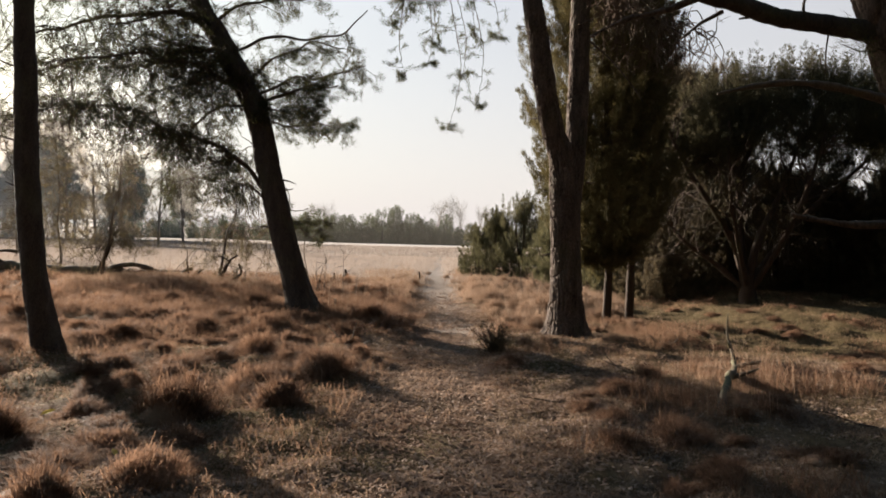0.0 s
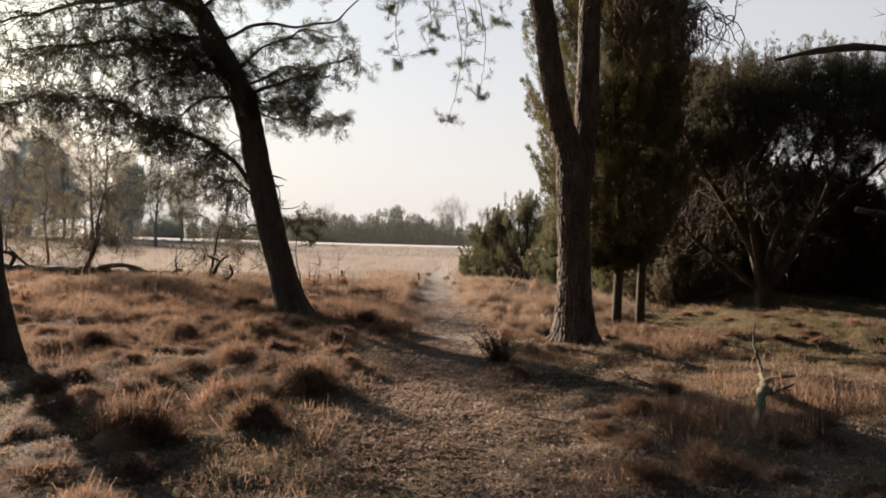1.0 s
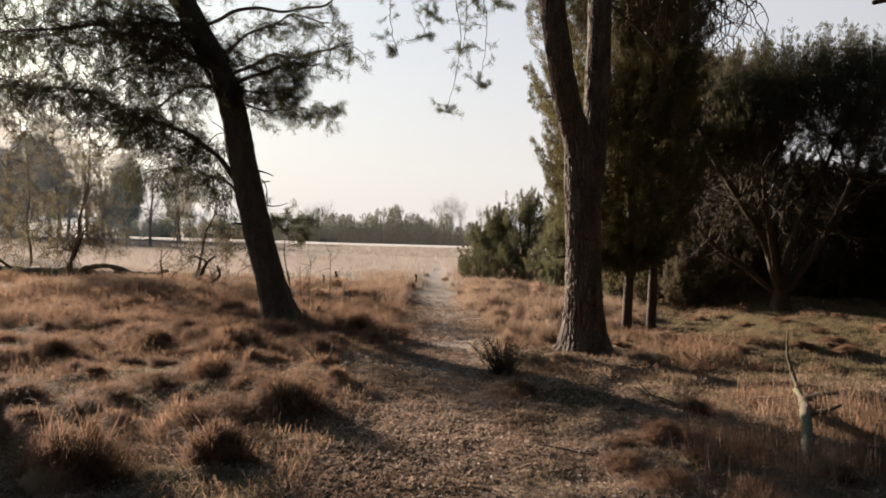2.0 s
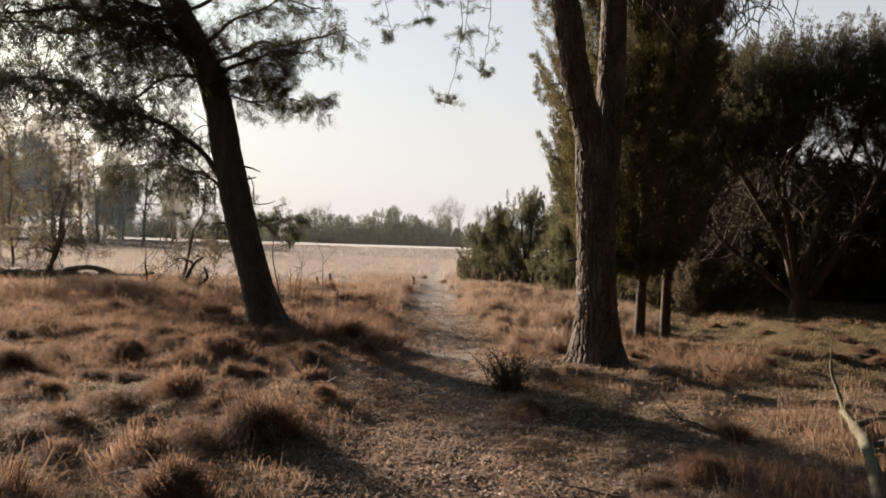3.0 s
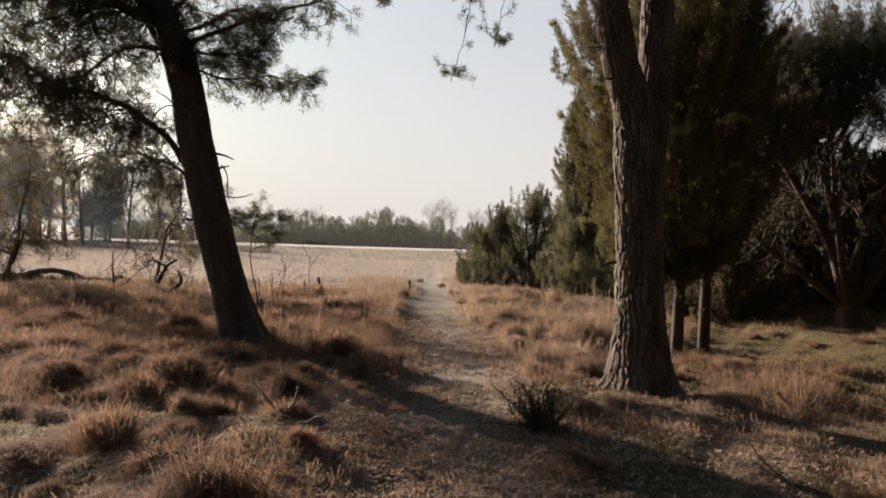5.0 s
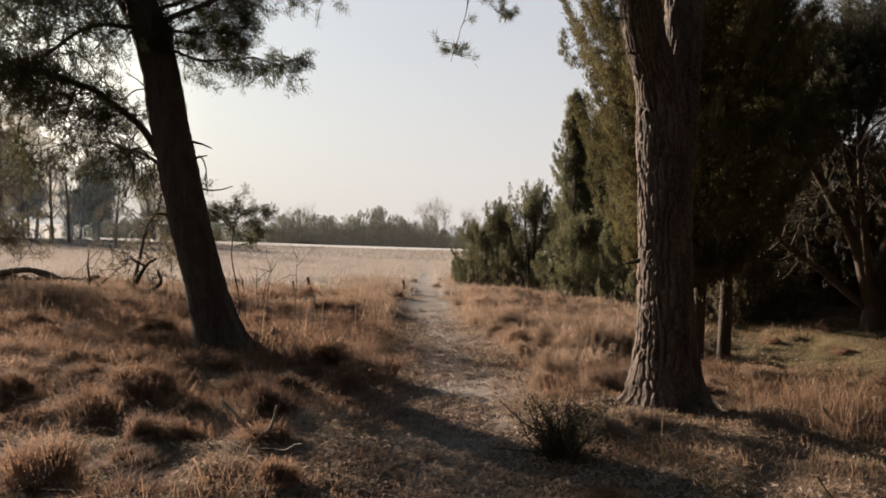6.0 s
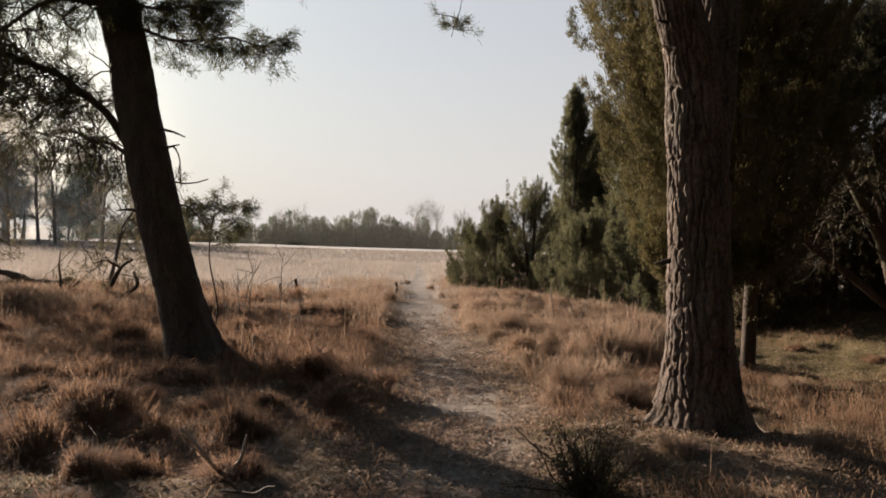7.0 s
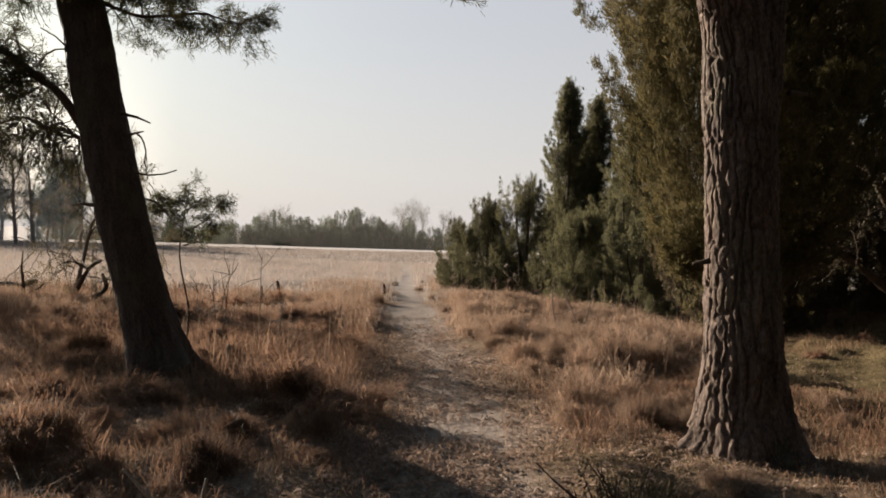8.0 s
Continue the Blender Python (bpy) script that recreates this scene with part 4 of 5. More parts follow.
# ---------------------------------------------------------------- distance
def bare_tree(name, label, x, y, tall, seed_spread, twigs, group, mat=BIRCH_BARK, thick=0.02):
    trunk, wood = Soup(), Soup()
    q, r = limb(trunk, wander((0, 0, -0.2), (0, 0, 1), tall, 7, 0.05, 0), thick * tall, 0.02, 9, 0.3)
    for i in range(twigs):
        k = RNG.integers(len(q) // 4, len(q) - 1)
        a = RNG.uniform(0, 2 * math.pi)
        t = wander(q[k], (math.cos(a), math.sin(a), 1.2), tall * seed_spread * RNG.uniform(0.6, 1.2), 6, 0.15, 0)
        tube(wood, t, np.linspace(r[k] * 0.5, 0.012, 7), 4)
        for _ in range(5):
            j = RNG.integers(2, 6)
            u = wander(t[j], unit(t[j + 1] - t[j]) + RNG.normal(0, 0.6, 3), tall * seed_spread * 0.5, 5, 0.25, 0)
            tube(wood, u, np.linspace(0.014, 0.006, 6), 3)
            for _ in range(2):
                w = wander(u[3], RNG.normal(0, 1, 3) + np.array([0, 0, 0.3]), tall * seed_spread * 0.3, 4, 0.3, 0)
                tube(wood, w, np.linspace(0.009, 0.005, 5), 3)
    tree = thing(name, label, "bare tree", at_ground(x, y), group)
    part("trunk", trunk.mesh("trunk", mat, True), tree)
    part("branch_spray", wood.mesh("branch_spray", mat, True), tree, "", "stuff")
    return tree


def far_tree(label, x, y, tall, wide, n, bottom, pine):
    """A far evergreen: a bush to the ground, or a pine with a bare stem."""
    trunk, leaf = Soup(), Soup()
    limb(trunk, [(0, 0, -0.3), (0.02 * tall, 0, tall * 0.5), (0, 0, tall * 0.95)], 0.02 * tall, 0.03, 8, 0.6)
    if pine:
        limb(trunk, [(0, 0, tall * 0.55), (wide * 0.5, 0, tall * 0.7)], 0.08, 0.03, 5, 0.5)
        limb(trunk, [(0, 0, tall * 0.6), (-wide * 0.5, 0.2, tall * 0.72)], 0.08, 0.03, 5, 0.5)
    f = RNG.uniform(0, 1, n)
    a = RNG.uniform(0, 2 * math.pi, n)
    z = tall * (bottom + (1 - bottom) * f)
    prof = np.sqrt(np.clip(1 - ((f - 0.4) / 0.62) ** 2, 0.01, 1))
    key = np.stack([np.cos(a) * 1.5, np.sin(a) * 1.5, z * 4 / tall + x], 1)
    rad = wide * prof * (1 + 0.5 * vnoise(key * 1.2) + 0.4 * vnoise(key * 3)) * RNG.uniform(0.5, 1.05, n)
    e = np.stack([np.cos(a) * rad, np.sin(a) * rad, z], 1)
    s = e * np.array([0.7, 0.7, 1]) - np.array([0, 0, 0.06 * tall])
    if pine:
        sprays(leaf, s, e, 8, 6, 0.036 * tall, 0.009 * tall, 0.022 * tall, 0.2, 0)
    else:
        m = n // 6
        rise = np.array([0, 0, 0.16 * tall]) * RNG.uniform(0.6, 1.5, (m, 1))
        plumes(leaf, np.maximum(e[:m] * np.array([0.85, 0.85, 1]) - rise, np.array([-99, -99, 0.0])), e[:m] + rise * 0.35, 13, 5, 0.05 * tall, 0.045 * tall)
    tree = thing("far_pine" if pine else "far_evergreen", label, "pine tree" if pine else "evergreen", at_ground(x, y), "trees along the far edge of the heath")
    part("trunk", trunk.mesh("trunk", BARK_DARK, True), tree)
    part("crown", leaf.mesh("crown", FAR_LEAF), tree, "", "stuff")
    return tree


def copy_scaled(ob, x, y, scale):
    made = copy_thing(ob, pose(*at_ground(x, y), 0, 0, RNG.uniform(0, 360)))
    made.scale = (scale * RNG.uniform(0.9, 1.15), scale * RNG.uniform(0.9, 1.15), scale)
    return made


def distance():
    rows = []
    e1 = far_tree("dark evergreen tree at the far edge of the heath", -12.5, 150, 6.6, 2.9, 900, 0.0, False)
    e2 = far_tree("rounded evergreen bush at the far edge of the heath", -4.0, 146, 4.6, 3.2, 800, 0.0, False)
    e3 = far_tree("pointed evergreen at the far edge of the heath", -9.5, 151, 7.4, 1.9, 700, 0.0, False)
    for i in range(150):
        x = -66 + 98 * i / 149 + RNG.uniform(-1.0, 1.0)
        tall = 0.72 + 0.22 * math.sin(i * 1.7) * math.sin(i * 0.6) + RNG.uniform(-0.08, 0.1)
        rows.append(((e1, e2, e3, e1)[i % 4], x, 149 + RNG.uniform(-3, 9), tall * (0.95 if -30 < x < 1 else 0.72)))
    for i in range(26):
        rows.append((e2, RNG.uniform(-34, 6), 143 + RNG.uniform(-2, 2), RNG.uniform(0.4, 0.66)))
    for x, y, k in ((-57, 104, 1.3), (-62, 103, 1.5), (-67, 105, 1.5), (-47, 108, 0.95)):
        rows.append((e1, x, y, k))
    for ob, x, y, k in rows:
        copy_scaled(ob, x, y, k)
    # tall hazy pines beyond the field
    p1 = far_tree("tall pine with bare stem beyond the field", -62, 106, 17, 3.2, 380, 0.34, True)
    p2 = far_tree("tall slender pine beyond the field", -55, 112, 14, 2.6, 340, 0.3, True)
    for i in range(17):
        x = -92 + 50 * i / 16 + RNG.uniform(-1.5, 1.5)
        copy_scaled((p1, p2)[i % 2], x, 112 + RNG.uniform(-6, 14), RNG.uniform(0.75, 1.1) * (1.0 if x < -56 else 0.72))
    # unseen pines, added behind and beside the camera to block sky light
    for x, y, k in ((-6, -8, 0.85), (-1.5, -9, 0.95), (3.5, -8, 0.85), (8, -6, 0.9), (-11, -5, 0.85), (13, -1, 0.85), (-4, -13, 1.0), (5, -13, 1.0), (0.5, -17, 1.1), (16, 4, 0.85), (10.5, -12, 1.0), (-16, -3, 0.95)):
        copy_scaled(p2, x, y, k)["label"] = "unseen pine added to block sky light from behind"
    b = bare_tree("bare_birch", "bare grey birch beyond the field", -23.5, 62, 7.0, 0.28, 26, "bare trees beyond the field")
    for x, y, k in ((-33, 75, 1.2), (-36, 78, 1.35), (-41, 82, 1.3), (-45, 80, 1.4), (-29, 84, 1.0)):
        copy_scaled(b, x, y, k)
    f = bare_tree("bare_oak", "bare crown of a far leafless tree", 4.5, 200, 9.5, 0.36, 34, "bare trees beyond the far edge", thick=0.018)
    for x, y, k in ((-2.0, 204, 1.05), (9.5, 206, 0.9), (-33, 205, 0.9), (-38, 210, 0.85), (1.5, 212, 1.15), (13, 200, 0.8)):
        copy_scaled(f, x, y, k)


reseed(108)
distance()


def far_haze_sheet():
    """An added upright translucent sheet that imitates haze over the far field, thinning out upwards."""
    m, nt = new_mat("haze_sheet")
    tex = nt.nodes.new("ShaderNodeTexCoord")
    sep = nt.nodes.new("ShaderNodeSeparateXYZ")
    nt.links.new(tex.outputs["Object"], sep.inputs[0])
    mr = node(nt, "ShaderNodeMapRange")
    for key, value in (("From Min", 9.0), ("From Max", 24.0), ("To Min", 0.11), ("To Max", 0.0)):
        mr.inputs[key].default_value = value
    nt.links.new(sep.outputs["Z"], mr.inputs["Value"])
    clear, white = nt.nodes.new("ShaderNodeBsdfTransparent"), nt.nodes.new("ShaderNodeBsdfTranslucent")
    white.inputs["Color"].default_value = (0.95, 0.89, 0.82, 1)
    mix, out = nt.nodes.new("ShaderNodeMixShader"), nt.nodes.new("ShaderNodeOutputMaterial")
    # denser on the left, so that the woods there look hazier
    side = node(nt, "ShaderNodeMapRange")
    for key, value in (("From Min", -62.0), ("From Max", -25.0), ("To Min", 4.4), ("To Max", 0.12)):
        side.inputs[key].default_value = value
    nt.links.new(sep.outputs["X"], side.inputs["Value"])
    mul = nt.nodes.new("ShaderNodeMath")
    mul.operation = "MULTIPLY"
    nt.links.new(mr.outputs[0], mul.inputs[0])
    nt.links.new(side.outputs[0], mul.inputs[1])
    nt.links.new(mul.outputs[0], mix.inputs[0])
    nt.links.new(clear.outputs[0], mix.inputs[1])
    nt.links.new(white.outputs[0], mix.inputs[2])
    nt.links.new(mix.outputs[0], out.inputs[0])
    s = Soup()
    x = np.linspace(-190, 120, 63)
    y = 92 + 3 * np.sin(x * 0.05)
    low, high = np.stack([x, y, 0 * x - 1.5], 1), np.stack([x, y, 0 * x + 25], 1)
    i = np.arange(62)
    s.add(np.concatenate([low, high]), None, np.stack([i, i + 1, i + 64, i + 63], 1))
    thing("mist", "upright translucent sheet that imitates haze over the far field", "mist", me=s.mesh("mist", m, True), kind="structure")


far_haze_sheet()


# ---------------------------------------------------------------- scrub and dead wood
def scrub():
    # young scraggly pine behind the leaning one
    trunk, wood, leaf = Soup(), Soup(), Soup()
    q, r = limb(trunk, [(0, 0, -0.15), (0.05, 0, 0.6), (-0.04, 0, 1.2), (0.06, 0, 1.95)], 0.014, 0.007, 8, crook=0.06)
    for a, z, ln in ((0.1, 1.5, 0.7), (0.4, 1.75, 0.5), (3.0, 1.6, 0.4), (2.2, 1.85, 0.35), (-0.2, 1.35, 0.65), (4.4, 1.8, 0.35)):
        t = wander((0, 0, z), (math.cos(a), math.sin(a), 0.25), ln, 6, 0.2, -0.05)
        tube(wood, t, np.linspace(0.01, 0.005, 7), 5)
        shoots(wood, leaf, t, np.linspace(0.012, 0.005, 7), 7, 0.22, sub=3, needle_len=0.06)
    tree = thing("young_pine", "small scraggly young pine in the grass", "young pine", at_ground(-2.8, 15.4, 0.15))
    part("trunk", trunk.mesh("trunk", TWIG, True), tree)
    part("branch_spray", wood.mesh("branch_spray", TWIG, True), tree, "", "stuff")
    part("foliage", leaf.mesh("foliage", NEEDLE), tree, "", "stuff")
    # thin birch scrub with hanging twigs at the edge of the field
    for x, y, tall, n, lab in ((-9.3, 20.5, 4.0, 80, "thin drooping birch with brown leftover leaves at the field's edge"), (-5.9, 19.9, 3.2, 56, "low drooping birch scrub with brown leftover leaves"), (-18.4, 32.0, 5.0, 80, "thin drooping birch with fine hanging twigs"), (-12.6, 24.5, 4.3, 70, "small birch shrub with crooked twigs")):
        trunk, wood, leaf = Soup(), Soup(), Soup()
        q, r = limb(trunk, wander((0, 0, -0.15), (RNG.normal(0, 0.25), 0, 1), tall, 9, 0.17, -0.14), 0.045, 0.012, 8)
        tops = []
        for _ in range(n // 4):
            k = RNG.integers(len(q) // 4, len(q))
            t = wander(q[k], RNG.normal(0, 1, 3) + np.array([0, 0, 0.4]), RNG.uniform(0.6, 1.5), 7, 0.25, 0.05)
            tube(wood, t, np.linspace(0.014, 0.004, 8), 4)
            tops += list(t[2:])
        hanging(wood, leaf, tops, int(n * 2.1), 0.95, 0.3, 0.85)
        tree = thing("drooping_birch", lab, "birch", at_ground(x, y), "birch scrub along the field's edge")
        part("trunk", trunk.mesh("trunk", GREY_TWIG, True), tree)
        part("twig_spray", wood.mesh("twig_spray", GREY_TWIG, True), tree, "", "stuff")
        part("foliage", leaf.mesh("foliage", WITHERED), tree, "withered brown leaves", "stuff")
    # evergreen shrublet beside the path
    leaf, wood = Soup(), Soup()
    pos, way = [], []
    for _ in range(52):
        t = wander(RNG.normal(0, 0.05, 3) * np.array([1, 1, 0]), RNG.normal(0, 0.4, 3) * np.array([1, 1, 0]) + np.array([0, 0, 1]), RNG.uniform(0.2, 0.5), 6, 0.15, 0)
        tube(wood, t, np.linspace(0.006, 0.003, 7), 4)
        pos.append(t[2:]), way.append(t[2:] - t[1:-1])
    needles(leaf, np.concatenate(pos), np.concatenate(way), 14, 0.035, 0.01, 0.7, 0.02)
    bush = thing("shrublet", "low dark evergreen shrublet growing beside the path", "shrub", at_ground(0.76, 10.0))
    part("stem", wood.mesh("stem", TWIG, True), bush, "", "stuff")
    part("foliage", leaf.mesh("foliage", JUNIPER_LIFTED), bush, "", "stuff")


def dead_wood():
    def stick(name, label, pieces, mat=DEADWOOD, group="fallen dead wood", category="dead branch", sides=9):
        base = Vector(pieces[0][0][0])
        ob = None
        for i, (pts, r0, r1) in enumerate(pieces):
            s = Soup()
            limb(s, np.array(pts) - np.array(base), r0, r1, sides, 0.03, 0.28, r0 * 0.14, 0, 10, crook=min(0.05, r0))
            me = s.mesh("branch", mat, True)
            if i == 0:
                ob = thing(name, label, category, base, group, me=me)
            else:
                part("side_branch", me, ob)
        return ob
    stick("dead_branch", "bleached dead branch with an upright broken spike, lying in the grass",
          [([(2.52, 6.7, -0.06), (2.7, 7.1, 0.06), (3.0, 7.7, 0.1), (3.3, 8.4, 0.03), (3.5, 8.95, 0.03)], 0.042, 0.032),
           ([(3.49, 8.9, 0.05), (3.5, 9.05, 0.22), (3.48, 9.12, 0.36), (3.5, 9.18, 0.6)], 0.021, 0.007),
           ([(3.46, 8.95, 0.2), (3.42, 8.9, 0.28)], 0.014, 0.008),
           ([(3.3, 8.4, 0.05), (3.45, 8.38, 0.11), (3.58, 8.34, 0.14)], 0.026, 0.012),
           ([(3.0, 7.7, 0.08), (3.15, 7.63, 0.14), (3.28, 7.68, 0.17)], 0.022, 0.01)])
    z = float(height(np.array([-10.0]), np.array([22.3]))[0])
    stick("fallen_log", "grey fallen tree trunk with broken limbs lying in the grass",
          [([(-14.5, 22.4, z + 0.2), (-12.9, 22.3, z + 0.12), (-11.3, 22.2, z + 0.08), (-9.6, 22.2, z + 0.07), (-7.7, 22.3, z + 0.05)], 0.19, 0.12),
           ([(-12.4, 22.3, z + 0.1), (-12.1, 22.0, z + 0.5), (-12.6, 21.9, z + 0.62), (-13.3, 21.8, z + 0.55)], 0.07, 0.03),
           ([(-11.6, 22.3, z + 0.1), (-11.9, 22.0, z + 0.4), (-12.3, 22.0, z + 0.75)], 0.05, 0.02),
           ([(-9.9, 22.2, z + 0.05), (-9.6, 22.1, z + 0.24), (-9.0, 22.1, z + 0.3), (-8.4, 22.2, z + 0.1)], 0.08, 0.07),
           ([(-12.9, 22.3, z + 0.2), (-13.4, 22.0, z + 0.5), (-14.4, 21.9, z + 0.5)], 0.05, 0.03)], DEADWOOD)
    z = float(height(np.array([-6.6]), np.array([19.7]))[0])
    stick("dead_branch", "crooked dead branch standing up from the grass",
          [([(-6.7, 19.7, z - 0.1), (-6.68, 19.7, z + 0.25), (-6.72, 19.7, z + 0.6), (-6.7, 19.7, z + 0.9)], 0.035, 0.012),
           ([(-6.68, 19.7, z + 0.15), (-6.45, 19.65, z + 0.22), (-6.3, 19.65, z + 0.36)], 0.028, 0.015)], TWIG)
    stick("dead_branch", "bent bare stem leaning up out of the grass beside the log",
          [([(-9.5, 20.6, z - 0.15), (-9.42, 20.6, z + 0.3), (-9.15, 20.6, z + 0.72), (-9.0, 20.6, z + 1.2)], 0.05, 0.028),
           ([(-9.17, 20.6, z + 0.7), (-9.5, 20.5, z + 0.85), (-9.9, 20.5, z + 0.8)], 0.02, 0.01)], TWIG)
    stick("dead_branch", "short hooked branch stub in the grass",
          [([(-7.1, 20.4, z - 0.1), (-7.08, 20.4, z + 0.18), (-6.95, 20.4, z + 0.3), (-6.78, 20.4, z + 0.32)], 0.055, 0.03)], DEADWOOD)
    stick("dead_branch", "tangle of crooked dead branches in the grass",
          [([(-5.9, 19.6, z - 0.05), (-5.7, 19.5, z + 0.3), (-5.5, 19.5, z + 0.62), (-5.3, 19.5, z + 0.75)], 0.045, 0.018),
           ([(-5.85, 19.5, z), (-5.5, 19.4, z + 0.1), (-5.2, 19.4, z + 0.3), (-5.25, 19.4, z + 0.55)], 0.05, 0.025),
           ([(-5.5, 19.5, z + 0.6), (-5.75, 19.4, z + 0.75), (-5.95, 19.4, z + 0.7)], 0.02, 0.008)], TWIG)
    z = float(height(np.array([3.46]), np.array([11.25]))[0])
    stick("dead_twig", "pale curled dead twig lying in the grass", [([(3.1, 11.1, z + 0.14), (3.2, 11.15, z + 0.05), (3.36, 11.2, z + 0.015), (3.5, 11.25, z + 0.03), (3.58, 11.3, z + 0.1)], 0.018, 0.01)], PALE_WOOD)
    stick("dead_twig", "crooked dead twig lying in the grass", [([(3.0, 11.0, z + 0.02), (2.9, 11.1, z + 0.08), (2.72, 11.2, z + 0.1)], 0.012, 0.006)])
    z = float(height(np.array([-1.3]), np.array([10.2]))[0])
    stick("dead_twig", "forked pale twig standing out of the tussocks", [([(-1.32, 10.2, z), (-1.42, 10.2, z + 0.14), (-1.55, 10.2, z + 0.28)], 0.014, 0.009), ([(-1.3, 10.2, z + 0.02), (-1.2, 10.15, z + 0.12), (-1.17, 10.15, z + 0.26)], 0.014, 0.008)], PALE_WOOD)
    z = float(height(np.array([-2.03]), np.array([14.38]))[0])
    stick("wood_chip", "pale splintered wood chip beside the pine", [([(-2.03, 14.38, z), (-2.05, 14.38, z + 0.2)], 0.026, 0.018)], PALE_WOOD)
    z = float(height(np.array([-2.9]), np.array([22.4]))[0])
    for x, y, h, r in ((-2.9, 22.4, 0.42, 0.04), (-3.25, 22.5, 0.3, 0.03), (-0.75, 24.0, 0.3, 0.035)):
        stick("wooden_stake", "short weathered wooden stake in the grass", [([(x, y, z - 0.2), (x + 0.01, y, z + h * 0.5), (x - 0.02, y, z + h)], r, r * 0.9)], TWIG, "weathered stakes", "stake")
    for i in range(26):
        x, y = RNG.uniform(0.9, 4.5), RNG.uniform(5.0, 13.0)
        if i % 3 == 0:
            x = RNG.uniform(-3.5, -0.8)
        z = float(height(np.array([x]), np.array([y]))[0])
        q = wander((x, y, z + 0.02), RNG.normal(0, 1, 3) * np.array([1, 1, 0.15]), RNG.uniform(0.18, 0.6), 4, 0.25, 0)
        q[:, 2] = np.maximum(q[:, 2], z + 0.01)
        stick("dead_twig", "small grey dead twig lying on the ground", [(q, 0.009, 0.004)], (TWIG, PALE_WOOD)[i % 2], sides=5)


def saplings():
    for x, y, tall in ((-2.55, 16.6, 1.1), (-2.75, 16.9, 0.9), (-2.3, 17.2, 1.2), (-3.05, 17.0, 0.8), (-2.9, 17.6, 1.0), (-1.95, 16.9, 0.75), (1.9, 17.2, 0.9), (2.15, 17.0, 0.8), (2.4, 17.9, 1.0)):
        s, t = Soup(), Soup()
        q, _ = limb(s, wander((0, 0, -0.05), (RNG.normal(0, 0.15), 0, 1), tall, 6, 0.1, 0), 0.011, 0.004, 5)
        for _ in range(4):
            i = RNG.integers(len(q) // 3, len(q) - 1)
            limb(t, wander(q[i], RNG.normal(0, 0.7, 3) + np.array([0, 0, 0.9]), tall * 0.35, 4, 0.15, 0), 0.006, 0.003, 4)
        ob = thing("sapling", "thin leafless birch sapling in the grass", "sapling", at_ground(x, y), "saplings", me=s.mesh("stem", GREY_TWIG, True))
        part("twig_spray", t.mesh("twig_spray", GREY_TWIG, True), ob, "", "stuff")


reseed(110)
scrub()
reseed(111)
saplings()
reseed(112)
dead_wood()


# ---------------------------------------------------------------- grass and litter
def tussock_arrays(n, reach, tall):
    """Blades of one tussock: springing from a low mound and bending outwards all round."""
    m = 16                                                 # tufts, each combed its own way
    ta, tk = RNG.uniform(0, 2 * math.pi, m), np.sqrt(RNG.uniform(0, 1, m)) * 0.95
    tuft = np.stack([np.cos(ta), np.sin(ta)], 1) * tk[:, None]
    comb = unit(tuft * 1.1 + RNG.normal(0, 0.6, (m, 2)) + RNG.normal(0, 0.35, 2))
    size, flop = RNG.uniform(0.3, 1.0, m), RNG.uniform(0.5, 1.7, m)
    i = RNG.integers(0, m, n)
    spot = tuft[i] + RNG.normal(0, 0.2, (n, 2))
    k = np.minimum(np.linalg.norm(spot, axis=1), 1.15)
    root = np.concatenate([spot * (reach * 0.72), (tall * 0.48 * (1 - np.minimum(k, 1) ** 2.2))[:, None] - 0.03], 1)
    way = unit(comb[i] + RNG.normal(0, 0.45, (n, 2)))
    loose = RNG.random(n) < 0.12
    way[loose] = unit(RNG.normal(0, 1, (int(loose.sum()), 2)))
    tallness = tall * (0.25 + 0.5 * size[i]) * RNG.uniform(0.4, 1.25, n) * np.where(RNG.random(n) < 0.08, 1.5, 1.0)
    return root, way, tallness, (0.25 + flop[i] * (0.4 + 0.6 * k)) * RNG.uniform(0.6, 1.3, n)


def mound(soup, reach, tall):
    sides, rings = 14, 5
    v = [(0, 0, tall * 0.46)]
    for i in range(1, rings + 1):
        for j in range(sides):
            a, k = 2 * math.pi * j / sides, i / rings
            w = reach * 0.7 * k * (1 + 0.15 * math.sin(3 * a + 1) + 0.1 * math.sin(5 * a))
            v.append((math.cos(a) * w, math.sin(a) * w, tall * 0.46 * (1 - k ** 2.4) - 0.06 * k))
    t = [(0, 1 + j, 1 + (j + 1) % sides) for j in range(sides)]
    q = [(1 + (i - 1) * sides + j, 1 + i * sides + j, 1 + i * sides + (j + 1) % sides, 1 + (i - 1) * sides + (j + 1) % sides) for i in range(1, rings) for j in range(sides)]
    soup.add(v, t, q)


def scatter(n, x0, x1, y0, y1, gap):
    """Spots no nearer to one another than gap."""
    spots, grid = [], {}
    for x, y in np.stack([RNG.uniform(x0, x1, n), RNG.uniform(y0, y1, n)], 1):
        c = (int(x // gap), int(y // gap))
        if all(math.hypot(x - a, y - b) >= gap for i in (-1, 0, 1) for j in (-1, 0, 1) for a, b in grid.get((c[0] + i, c[1] + j), ())):
            grid.setdefault(c, []).append((x, y))
            spots.append((x, y))
    return np.array(spots)


def off_path(x, y):
    return np.abs(x - path_x(y))


